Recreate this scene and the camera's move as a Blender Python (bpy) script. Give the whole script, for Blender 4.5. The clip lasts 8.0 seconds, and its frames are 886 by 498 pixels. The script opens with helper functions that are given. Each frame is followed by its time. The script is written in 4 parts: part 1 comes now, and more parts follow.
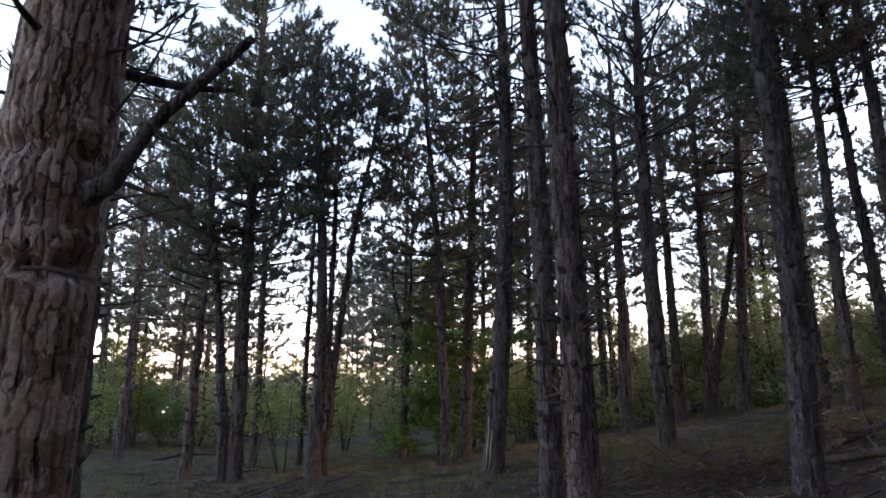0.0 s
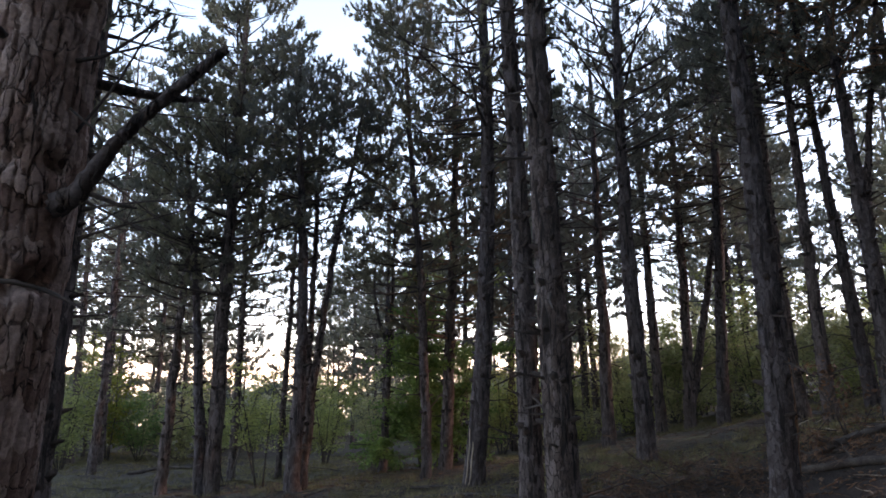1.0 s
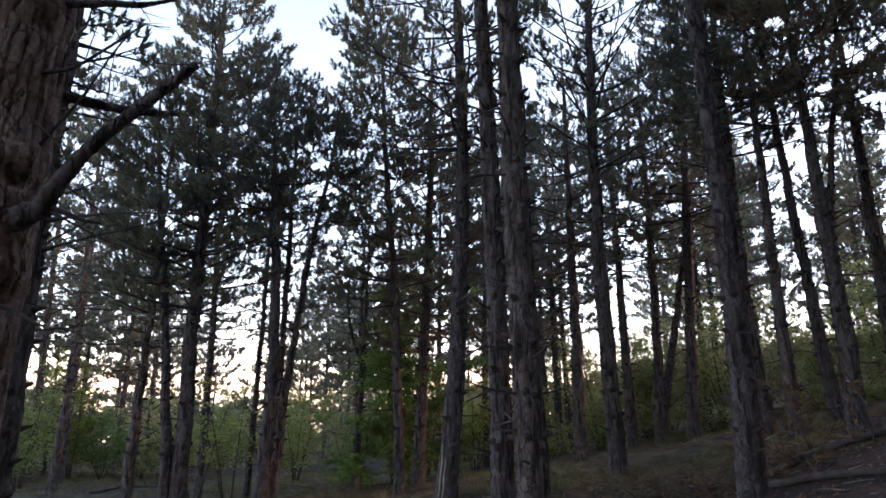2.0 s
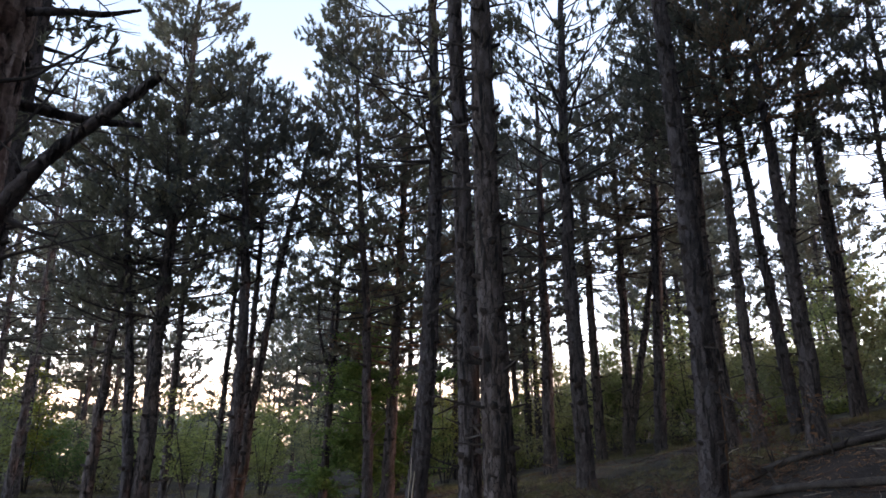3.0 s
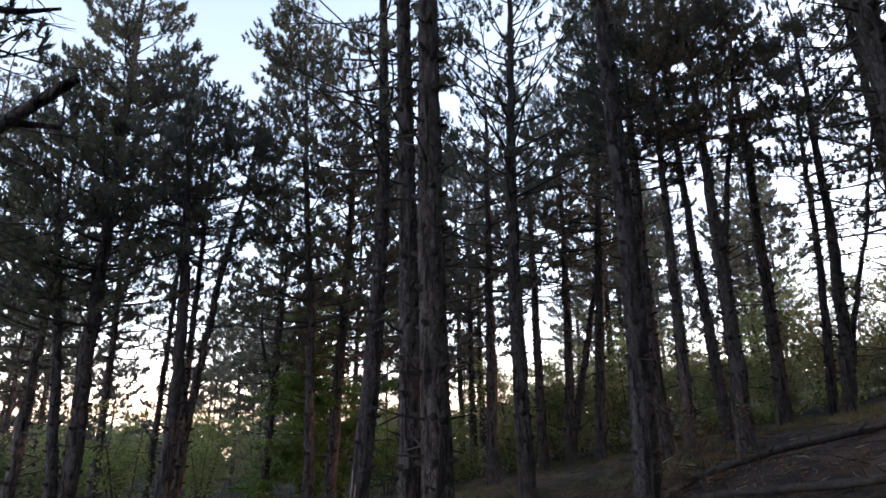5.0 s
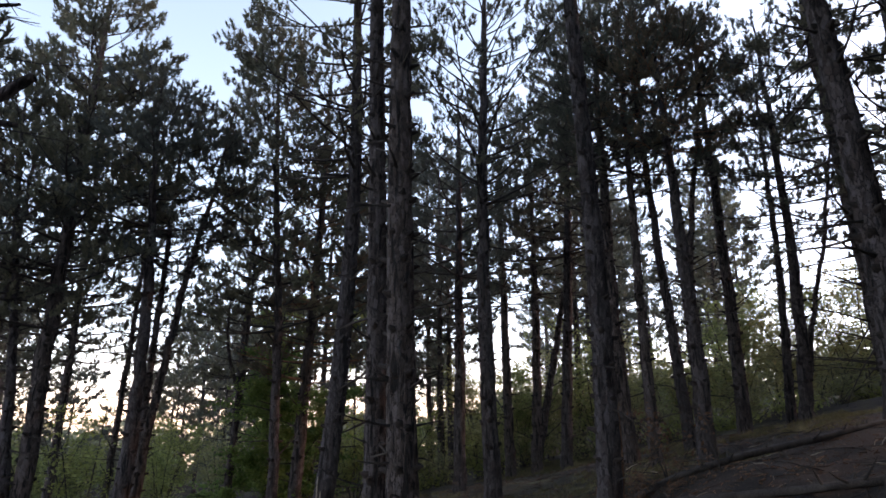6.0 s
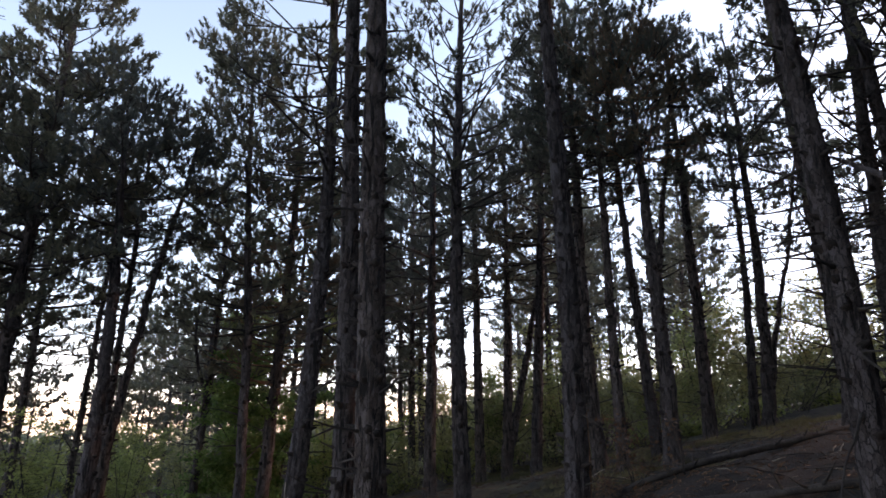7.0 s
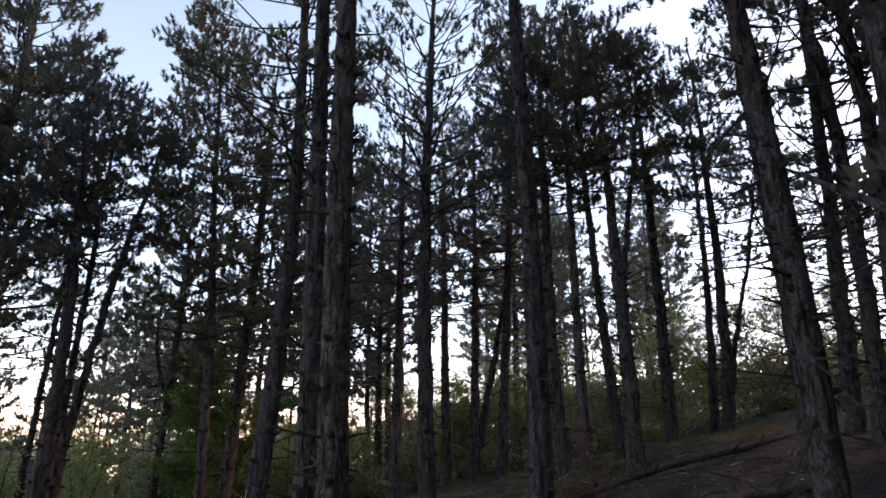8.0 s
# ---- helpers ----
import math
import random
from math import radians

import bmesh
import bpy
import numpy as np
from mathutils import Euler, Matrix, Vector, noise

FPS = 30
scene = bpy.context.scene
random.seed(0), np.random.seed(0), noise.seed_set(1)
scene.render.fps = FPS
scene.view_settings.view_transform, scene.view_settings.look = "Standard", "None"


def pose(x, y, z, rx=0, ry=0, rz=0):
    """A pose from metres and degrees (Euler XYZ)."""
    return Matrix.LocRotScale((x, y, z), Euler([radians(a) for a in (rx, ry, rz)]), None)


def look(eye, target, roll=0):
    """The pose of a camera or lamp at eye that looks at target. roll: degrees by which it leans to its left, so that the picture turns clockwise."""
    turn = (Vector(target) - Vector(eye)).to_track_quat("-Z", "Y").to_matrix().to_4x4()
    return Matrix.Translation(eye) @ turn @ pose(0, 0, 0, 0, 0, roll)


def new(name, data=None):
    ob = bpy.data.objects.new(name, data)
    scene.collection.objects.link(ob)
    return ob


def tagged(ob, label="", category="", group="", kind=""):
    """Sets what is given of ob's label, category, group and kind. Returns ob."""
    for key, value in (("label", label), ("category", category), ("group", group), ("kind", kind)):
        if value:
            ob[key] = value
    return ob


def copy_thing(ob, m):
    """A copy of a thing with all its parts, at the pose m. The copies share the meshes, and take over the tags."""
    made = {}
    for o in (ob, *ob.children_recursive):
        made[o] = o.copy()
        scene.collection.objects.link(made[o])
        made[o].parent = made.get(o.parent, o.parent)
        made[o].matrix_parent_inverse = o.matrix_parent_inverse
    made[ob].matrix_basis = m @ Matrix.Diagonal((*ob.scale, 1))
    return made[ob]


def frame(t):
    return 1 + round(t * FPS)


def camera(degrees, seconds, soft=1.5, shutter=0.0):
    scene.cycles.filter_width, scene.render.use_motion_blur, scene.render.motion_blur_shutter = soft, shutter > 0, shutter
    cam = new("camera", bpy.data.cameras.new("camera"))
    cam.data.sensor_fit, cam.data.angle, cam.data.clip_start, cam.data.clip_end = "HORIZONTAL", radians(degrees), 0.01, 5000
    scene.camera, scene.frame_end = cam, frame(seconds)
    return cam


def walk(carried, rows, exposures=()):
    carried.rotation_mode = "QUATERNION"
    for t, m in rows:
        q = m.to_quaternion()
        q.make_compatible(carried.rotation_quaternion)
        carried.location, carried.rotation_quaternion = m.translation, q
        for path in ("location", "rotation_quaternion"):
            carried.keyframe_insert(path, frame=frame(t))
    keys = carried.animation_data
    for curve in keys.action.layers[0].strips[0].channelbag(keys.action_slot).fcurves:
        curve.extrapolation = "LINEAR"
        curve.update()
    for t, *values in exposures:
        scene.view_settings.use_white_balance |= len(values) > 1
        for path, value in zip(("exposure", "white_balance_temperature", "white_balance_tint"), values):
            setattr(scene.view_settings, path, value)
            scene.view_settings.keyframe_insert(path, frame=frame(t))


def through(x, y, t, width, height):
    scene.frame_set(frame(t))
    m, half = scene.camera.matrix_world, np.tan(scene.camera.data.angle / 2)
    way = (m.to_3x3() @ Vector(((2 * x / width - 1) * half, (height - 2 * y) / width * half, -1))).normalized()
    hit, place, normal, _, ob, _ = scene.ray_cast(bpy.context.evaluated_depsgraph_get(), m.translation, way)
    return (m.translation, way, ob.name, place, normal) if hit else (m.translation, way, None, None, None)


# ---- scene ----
import itertools

# ---------------------------------------------------------------- camera
cam = camera(72.5, 8.0, soft=1.65)
walk(cam, [
    (0.0, pose(0.0000, 0.0000, 1.6000, 100.606, 0.157, 0.029)),
    (0.5, pose(0.0096, 0.0085, 1.6066, 101.119, 0.354, -0.494)),
    (1.0, pose(0.0214, 0.0092, 1.6095, 101.600, 0.279, -1.605)),
    (1.5, pose(0.0272, 0.0052, 1.6111, 102.256, 0.278, -2.737)),
    (3.0, pose(0.0625, -0.0113, 1.6355, 103.965, 0.126, -6.629)),
    (3.5, pose(0.0690, -0.0135, 1.6326, 104.299, 0.045, -7.791)),
    (4.0, pose(0.0841, -0.0151, 1.6375, 104.485, 0.092, -9.106)),
    (4.5, pose(0.1087, -0.0217, 1.6427, 104.615, 0.268, -10.182)),
    (6.0, pose(0.1463, -0.0475, 1.6461, 105.432, 0.059, -14.307)),
    (6.5, pose(0.1570, -0.0526, 1.6485, 105.605, -0.027, -15.605)),
    (7.0, pose(0.1640, -0.0586, 1.6514, 105.856, -0.122, -16.887)),
    (7.5, pose(0.1772, -0.0630, 1.6560, 106.094, -0.156, -18.162)),
    (8.0, pose(0.1964, -0.0663, 1.6575, 106.296, -0.088, -19.825)),
], exposures=((0.0, 2.92, 9000, 46), (4.5, 2.70, 9000, 46), (8.0, 2.36, 9000, 46)))

# ---------------------------------------------------------------- sky and sun
SUN_AZIMUTH, SUN_HEIGHT = 90, 26          # degrees clockwise from +y, degrees up
world = bpy.data.worlds.new("evening_sky")
scene.world = world
world.use_nodes = True
wt = world.node_tree
sky = wt.nodes.new("ShaderNodeTexSky")
sky.sky_type, sky.sun_disc = "NISHITA", False
sky.sun_elevation, sky.sun_rotation = radians(SUN_HEIGHT), radians(SUN_AZIMUTH)
sky.air_density, sky.dust_density, sky.ozone_density = 0.9, 1.0, 2.3
sky.altitude = 1500
haze = wt.nodes.new("ShaderNodeHueSaturation")      # thin evening haze takes the colour down
haze.inputs["Hue"].default_value = 0.472
haze.inputs["Saturation"].default_value = 1.0
wt.links.new(sky.outputs[0], haze.inputs["Color"])
wt.links.new(haze.outputs[0], wt.nodes["Background"].inputs["Color"])
wt.nodes["Background"].inputs["Strength"].default_value = 0.12
sun_data = bpy.data.lights.new("sun", "SUN")
sun_data.energy, sun_data.angle, sun_data.color = 0.22, radians(0.6), (1.0, 0.80, 0.60)
sun = new("sun", sun_data)
sa, se = radians(SUN_AZIMUTH), radians(SUN_HEIGHT)
sun.matrix_world = look((40 * math.sin(sa), 40 * math.cos(sa), 30), (40 * math.sin(sa) - math.sin(sa) * math.cos(se), 40 * math.cos(sa) - math.cos(sa) * math.cos(se), 30 - math.sin(se)))


# ---------------------------------------------------------------- materials
def material(name, rough=0.85):
    m = bpy.data.materials.new(name)
    m.use_nodes = True
    n, l = m.node_tree.nodes, m.node_tree.links
    b = n["Principled BSDF"]
    b.inputs["Roughness"].default_value = rough
    b.inputs["Specular IOR Level"].default_value = 0.25
    return m, n, l, b


def node(n, kind, **values):
    q = n.new(kind)
    for key, v in values.items():
        q.inputs[key.replace("_", " ")].default_value = v
    return q


def ramp(n, stops):
    q = n.new("ShaderNodeValToRGB")
    e = q.color_ramp.elements
    while len(e) < len(stops):
        e.new(0.5)
    for el, (p, c) in zip(e, stops):
        el.position, el.color = p, (*c, 1)
    return q


def coords(n, l, scale):
    tc = n.new("ShaderNodeTexCoord")
    mp = n.new("ShaderNodeMapping")
    mp.inputs["Scale"].default_value = scale
    l.new(tc.outputs["Object"], mp.inputs["Vector"])
    return mp.outputs["Vector"]


def mix(n, l, kind, fac, a, b):
    q = n.new("ShaderNodeMix")
    q.data_type, q.blend_type = "RGBA", kind
    for slot, v in ((0, fac), (6, a), (7, b)):
        if isinstance(v, (int, float)):
            q.inputs[slot].default_value = v
        elif isinstance(v, tuple):
            q.inputs[slot].default_value = (*v, 1)
        else:
            l.new(v, q.inputs[slot])
    return q.outputs[2]


def bark_material(name, dark, mid, light, furrow=(17.0, 2.6), scale=24.0, open_=0.43, relief=0.9, depth=0.02, closed=(0.38, 0.50), stretch=0.45, warped=0.035, crack=0.06, steps=0.3):
    """Pine bark: upright furrows that come and go, scaly plates between them, grey and rusty patches."""
    m, n, l, b = material(name, 0.9)
    v = coords(n, l, (1, 1, 1))
    long_ = coords(n, l, (1, 1, furrow[1] / furrow[0]))
    flat = coords(n, l, (1, 1, stretch))
    f1 = node(n, "ShaderNodeTexNoise", Scale=furrow[0], Detail=4.0, Roughness=0.6, Distortion=0.35)
    l.new(long_, f1.inputs["Vector"])
    cut = ramp(n, [(open_ - 0.07, (0, 0, 0)), (open_, (1, 1, 1))])
    l.new(f1.outputs["Fac"], cut.inputs["Fac"])
    warp = node(n, "ShaderNodeTexNoise", Scale=scale * 0.8, Detail=3.0)
    l.new(flat, warp.inputs["Vector"])
    moved = mix(n, l, "LINEAR_LIGHT", warped, flat, warp.outputs["Color"])
    cell = node(n, "ShaderNodeTexVoronoi", Scale=scale)
    l.new(moved, cell.inputs["Vector"])
    edge = node(n, "ShaderNodeTexVoronoi", Scale=scale)
    edge.feature = "DISTANCE_TO_EDGE"
    l.new(moved, edge.inputs["Vector"])
    line = ramp(n, [(0.0, (0.2, 0.2, 0.2)), (crack, (1, 1, 1))])
    l.new(edge.outputs["Distance"], line.inputs["Fac"])
    some = node(n, "ShaderNodeTexNoise", Scale=scale * 0.3, Detail=2.0)
    l.new(v, some.inputs["Vector"])
    gate = ramp(n, [(closed[0], (0, 0, 0)), (closed[1], (1, 1, 1))])
    l.new(some.outputs["Fac"], gate.inputs["Fac"])
    lines = mix(n, l, "MIX", gate.outputs["Color"], (1.0, 1.0, 1.0), line.outputs["Color"])
    plate = mix(n, l, "MULTIPLY", 1.0, cut.outputs["Color"], lines)
    big = node(n, "ShaderNodeTexNoise", Scale=2.4, Detail=4.0)
    l.new(v, big.inputs["Vector"])
    small = node(n, "ShaderNodeTexNoise", Scale=75.0, Detail=5.0, Roughness=0.7)
    l.new(v, small.inputs["Vector"])
    tone = ramp(n, [(0.37, mid), (0.63, light)])
    grey = n.new("ShaderNodeRGBToBW")
    l.new(cell.outputs["Color"], grey.inputs["Color"])
    l.new(mix(n, l, "MIX", 0.5, big.outputs["Fac"], grey.outputs["Val"]), tone.inputs["Fac"])
    grain = ramp(n, [(0.3, (0.6, 0.58, 0.57)), (0.7, (1.3, 1.28, 1.26))])
    l.new(small.outputs["Fac"], grain.inputs["Fac"])
    c1 = mix(n, l, "MULTIPLY", 1.0, tone.outputs["Color"], grain.outputs["Color"])
    oi = n.new("ShaderNodeObjectInfo")
    per = ramp(n, [(0.0, (0.8, 0.82, 0.86)), (1.0, (1.2, 1.12, 1.05))])
    l.new(oi.outputs["Random"], per.inputs["Fac"])
    c2 = mix(n, l, "MULTIPLY", 1.0, c1, per.outputs["Color"])
    l.new(mix(n, l, "MIX", plate, dark, c2), b.inputs["Base Color"])
    h = mix(n, l, "MIX", steps, plate, mix(n, l, "MIX", 0.5, grey.outputs["Val"], small.outputs["Fac"]))
    bump = node(n, "ShaderNodeBump", Strength=relief, Distance=depth)
    l.new(h, bump.inputs["Height"])
    l.new(bump.outputs["Normal"], b.inputs["Normal"])
    return m


def leaf_material(name, stops, through=0.3, rough=0.55, patch=1.6):
    m, n, l, b = material(name, rough)
    g = n.new("ShaderNodeNewGeometry")
    v = coords(n, l, (1, 1, 1))
    cl = node(n, "ShaderNodeTexNoise", Scale=patch, Detail=3.0)
    l.new(v, cl.inputs["Vector"])
    md = n.new("ShaderNodeMath")
    md.operation = "MULTIPLY_ADD"
    md.inputs[1].default_value = 0.35
    l.new(g.outputs["Random Per Island"], md.inputs[0])
    sub = n.new("ShaderNodeMath")
    sub.operation = "MULTIPLY_ADD"
    sub.inputs[1].default_value, sub.inputs[2].default_value = 1.5, -0.42
    l.new(cl.outputs["Fac"], sub.inputs[0])
    l.new(sub.outputs[0], md.inputs[2])
    r = ramp(n, stops)
    l.new(md.outputs[0], r.inputs["Fac"])
    oi = n.new("ShaderNodeObjectInfo")
    per = ramp(n, [(0.0, (0.8, 0.85, 0.9)), (1.0, (1.2, 1.12, 0.95))])
    l.new(oi.outputs["Random"], per.inputs["Fac"])
    col = mix(n, l, "MULTIPLY", 1.0, r.outputs["Color"], per.outputs["Color"])
    l.new(col, b.inputs["Base Color"])
    tr = n.new("ShaderNodeBsdfTranslucent")
    l.new(col, tr.inputs["Color"])
    ms = n.new("ShaderNodeMixShader")
    ms.inputs[0].default_value = through
    l.new(b.outputs[0], ms.inputs[1])
    l.new(tr.outputs[0], ms.inputs[2])
    l.new(ms.outputs[0], n["Material Output"].inputs["Surface"])
    return m


def wood_material(name, dark, light):
    m, n, l, b = material(name, 0.85)
    v = coords(n, l, (1, 1, 1))
    a = node(n, "ShaderNodeTexNoise", Scale=6.0, Detail=5.0)
    f = node(n, "ShaderNodeTexNoise", Scale=70.0, Detail=4.0)
    l.new(v, a.inputs["Vector"])
    l.new(v, f.inputs["Vector"])
    h = mix(n, l, "MIX", 0.45, a.outputs["Fac"], f.outputs["Fac"])
    r = ramp(n, [(0.36, dark), (0.64, light)])
    l.new(h, r.inputs["Fac"])
    l.new(r.outputs["Color"], b.inputs["Base Color"])
    bump = node(n, "ShaderNodeBump", Strength=0.5, Distance=0.006)
    l.new(f.outputs["Fac"], bump.inputs["Height"])
    l.new(bump.outputs["Normal"], b.inputs["Normal"])
    return m


def ground_material():
    """Pine litter, thin grass in drifts, a bare sandy track."""
    m, n, l, b = material("forest_floor", 0.95)
    v = coords(n, l, (1, 1, 1))
    big = node(n, "ShaderNodeTexNoise", Scale=0.33, Detail=5.0, Roughness=0.6)
    med = node(n, "ShaderNodeTexNoise", Scale=2.2, Detail=6.0, Roughness=0.65)
    fin = node(n, "ShaderNodeTexNoise", Scale=38.0, Detail=6.0, Roughness=0.75)
    for q in (big, med, fin):
        l.new(v, q.inputs["Vector"])
    litter = ramp(n, [(0.3, (0.018, 0.0145, 0.0135)), (0.5, (0.037, 0.0305, 0.0275)), (0.72, (0.074, 0.062, 0.055))])
    l.new(fin.outputs["Fac"], litter.inputs["Fac"])
    grass = ramp(n, [(0.3, (0.040, 0.043, 0.021)), (0.7, (0.110, 0.115, 0.058))])
    l.new(fin.outputs["Fac"], grass.inputs["Fac"])
    where = ramp(n, [(0.47, (0, 0, 0)), (0.64, (1, 1, 1))])
    l.new(mix(n, l, "MIX", 0.45, big.outputs["Fac"], med.outputs["Fac"]), where.inputs["Fac"])
    axes = n.new("ShaderNodeSeparateXYZ")
    l.new(v, axes.inputs["Vector"])
    edge = n.new("ShaderNodeMath")          # the bare track gives way to grass
    edge.operation = "MULTIPLY_ADD"
    edge.inputs[1].default_value = 9.0
    l.new(med.outputs["Fac"], edge.inputs[0])
    l.new(axes.outputs["Y"], edge.inputs[2])
    past = n.new("ShaderNodeMapRange")
    past.inputs["From Min"].default_value, past.inputs["From Max"].default_value = 12.5, 16.5
    l.new(edge.outputs[0], past.inputs["Value"])
    grown = mix(n, l, "MULTIPLY", 1.0, where.outputs["Color"], past.outputs["Result"])
    c = mix(n, l, "MIX", grown, litter.outputs["Color"], grass.outputs["Color"])
    blot = ramp(n, [(0.35, (0.65, 0.62, 0.6)), (0.65, (1.2, 1.18, 1.15))])
    l.new(med.outputs["Fac"], blot.inputs["Fac"])
    c = mix(n, l, "MULTIPLY", 1.0, c, blot.outputs["Color"])
    l.new(c, b.inputs["Base Color"])
    h = mix(n, l, "MIX", 0.5, med.outputs["Fac"], fin.outputs["Fac"])
    bump = node(n, "ShaderNodeBump", Strength=0.8, Distance=0.05)
    l.new(h, bump.inputs["Height"])
    l.new(bump.outputs["Normal"], b.inputs["Normal"])
    return m


# stand bark darkened, near plated bark lightened and warmed to paint in their light
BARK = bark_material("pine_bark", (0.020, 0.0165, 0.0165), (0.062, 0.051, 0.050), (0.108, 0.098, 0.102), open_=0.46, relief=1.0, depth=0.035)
BARK_NEAR_LIT = bark_material("lit_plated_pine_bark", (0.032, 0.022, 0.019), (0.18, 0.115, 0.098), (0.36, 0.275, 0.250), (27.0, 5.0), 25.0, 0.40, 1.0, 0.012, (0.45, 0.58), 0.5, 0.035, 0.05, 0.6)
BARK_UPPER = bark_material("flaking_orange_bark", (0.05, 0.03, 0.02), (0.15, 0.085, 0.055), (0.26, 0.165, 0.11), (10.0, 3.0), 30.0, 0.38)
TWIG = wood_material("dead_twig_wood", (0.024, 0.020, 0.018), (0.072, 0.060, 0.055))
KNOT = wood_material("dark_knot_wood", (0.012, 0.009, 0.008), (0.05, 0.038, 0.034))
LOGWOOD = wood_material("grey_log_wood", (0.022, 0.018, 0.017), (0.088, 0.076, 0.069))
NEEDLES = leaf_material("pine_needles", [(0.1, (0.088, 0.098, 0.082)), (0.5, (0.130, 0.145, 0.120)), (0.9, (0.175, 0.185, 0.150))], 0.42, 0.7)
NEEDLES_BROWN = leaf_material("browning_needles", [(0.1, (0.08, 0.072, 0.055)), (0.5, (0.145, 0.126, 0.096)), (0.9, (0.22, 0.178, 0.128))], 0.3)
LEAVES = leaf_material("shrub_leaves", [(0.1, (0.11, 0.15, 0.065)), (0.5, (0.21, 0.27, 0.11)), (0.9, (0.32, 0.37, 0.15))], 0.68)
LEAVES_DARK = leaf_material("dark_shrub_leaves", [(0.1, (0.05, 0.11, 0.036)), (0.5, (0.105, 0.205, 0.065)), (0.9, (0.19, 0.30, 0.095))], 0.6)
# evening sunlight on the bushes, put into a yellow-green leaf colour
LEAVES_SUNLIT = leaf_material("sunlit_yellow_leaves", [(0.1, (0.07, 0.09, 0.015)), (0.5, (0.17, 0.19, 0.03)), (0.9, (0.32, 0.30, 0.06))], 0.45)
LEAVES_OLIVE = leaf_material("olive_shrub_leaves", [(0.1, (0.17, 0.19, 0.10)), (0.5, (0.28, 0.30, 0.16)), (0.9, (0.38, 0.38, 0.21))], 0.68)
# distance haze is painted in: leaf colour paler and greyer than near foliage
LEAVES_HAZED = leaf_material("hazed_far_leaves", [(0.1, (0.15, 0.175, 0.13)), (0.5, (0.22, 0.25, 0.18)), (0.9, (0.29, 0.31, 0.22))], 0.55, patch=0.12)
PALE = wood_material("pale_stem_wood", (0.16, 0.13, 0.10), (0.42, 0.36, 0.29))
GRASS = leaf_material("grass_blades", [(0.1, (0.06, 0.064, 0.03)), (0.5, (0.13, 0.125, 0.065)), (0.9, (0.24, 0.205, 0.12))], 0.35)
DRY = leaf_material("dry_needle_litter", [(0.1, (0.04, 0.024, 0.018)), (0.5, (0.115, 0.062, 0.04)), (0.9, (0.22, 0.125, 0.075))], 0.1)
FLOOR = ground_material()


# ---------------------------------------------------------------- mesh helpers
class Shape:
    """Gathers vertices and faces, then becomes one mesh."""

    def __init__(self):
        self.v, self.f, self.count, self.extra = [], [], 0, []

    def add(self, verts, faces):
        self.v.append(np.asarray(verts, dtype=np.float32))
        self.f.append(np.asarray(faces, dtype=np.int32) + self.count)
        self.count += len(verts)

    def mesh(self, name, mat, smooth=True):
        me = bpy.data.meshes.new(name)
        v = np.concatenate(self.v)
        sizes = np.concatenate([np.full(len(f), f.shape[1], dtype=np.int32) for f in self.f])
        loops = np.concatenate([f.ravel() for f in self.f])
        starts = np.concatenate([[0], np.cumsum(sizes)[:-1]]).astype(np.int32)
        me.vertices.add(len(v))
        me.vertices.foreach_set("co", v.ravel())
        me.loops.add(len(loops))
        me.loops.foreach_set("vertex_index", loops)
        me.polygons.add(len(sizes))
        me.polygons.foreach_set("loop_start", starts)
        me.polygons.foreach_set("use_smooth", np.full(len(sizes), smooth))
        me.update(calc_edges=True)
        me.materials.append(mat)
        return me


def unit(a):
    return a / (np.linalg.norm(a, axis=-1, keepdims=True) + 1e-9)


def tube(shape, path, radii, sides=6, ripple=None, cap=True):
    """A tapering tube along a path."""
    p = np.asarray(path, dtype=float)
    r = np.asarray(radii, dtype=float)
    t = unit(np.gradient(p, axis=0))
    ref = np.array([0.0, 0.0, 1.0]) if abs(t[:, 2]).mean() < 0.8 else np.array([1.0, 0.0, 0.0])
    a = unit(np.cross(t, ref))
    b = np.cross(t, a)
    th = np.linspace(0, 2 * np.pi, sides, endpoint=False)
    rr = r[:, None] * (np.ones((len(p), sides)) if ripple is None else ripple)
    v = p[:, None] + rr[..., None] * (np.cos(th)[None, :, None] * a[:, None] + np.sin(th)[None, :, None] * b[:, None])
    i = np.arange(len(p) - 1)[:, None] * sides
    j = np.arange(sides)[None]
    k = (j + 1) % sides
    q = np.stack([i + j, i + k, i + sides + k, i + sides + j], -1).reshape(-1, 4)
    base = shape.count
    shape.add(v.reshape(-1, 3), q)
    if cap:
        n = len(p)
        shape.add(p[[0, -1]], np.zeros((0, 3), dtype=int))
        c0, c1 = shape.count - 2, shape.count - 1
        jj, kk = np.arange(sides), (np.arange(sides) + 1) % sides
        shape.f.append(np.stack([np.full(sides, c0), base + kk, base + jj], -1).astype(np.int32))
        e = base + (n - 1) * sides
        shape.f.append(np.stack([np.full(sides, c1), e + jj, e + kk], -1).astype(np.int32))


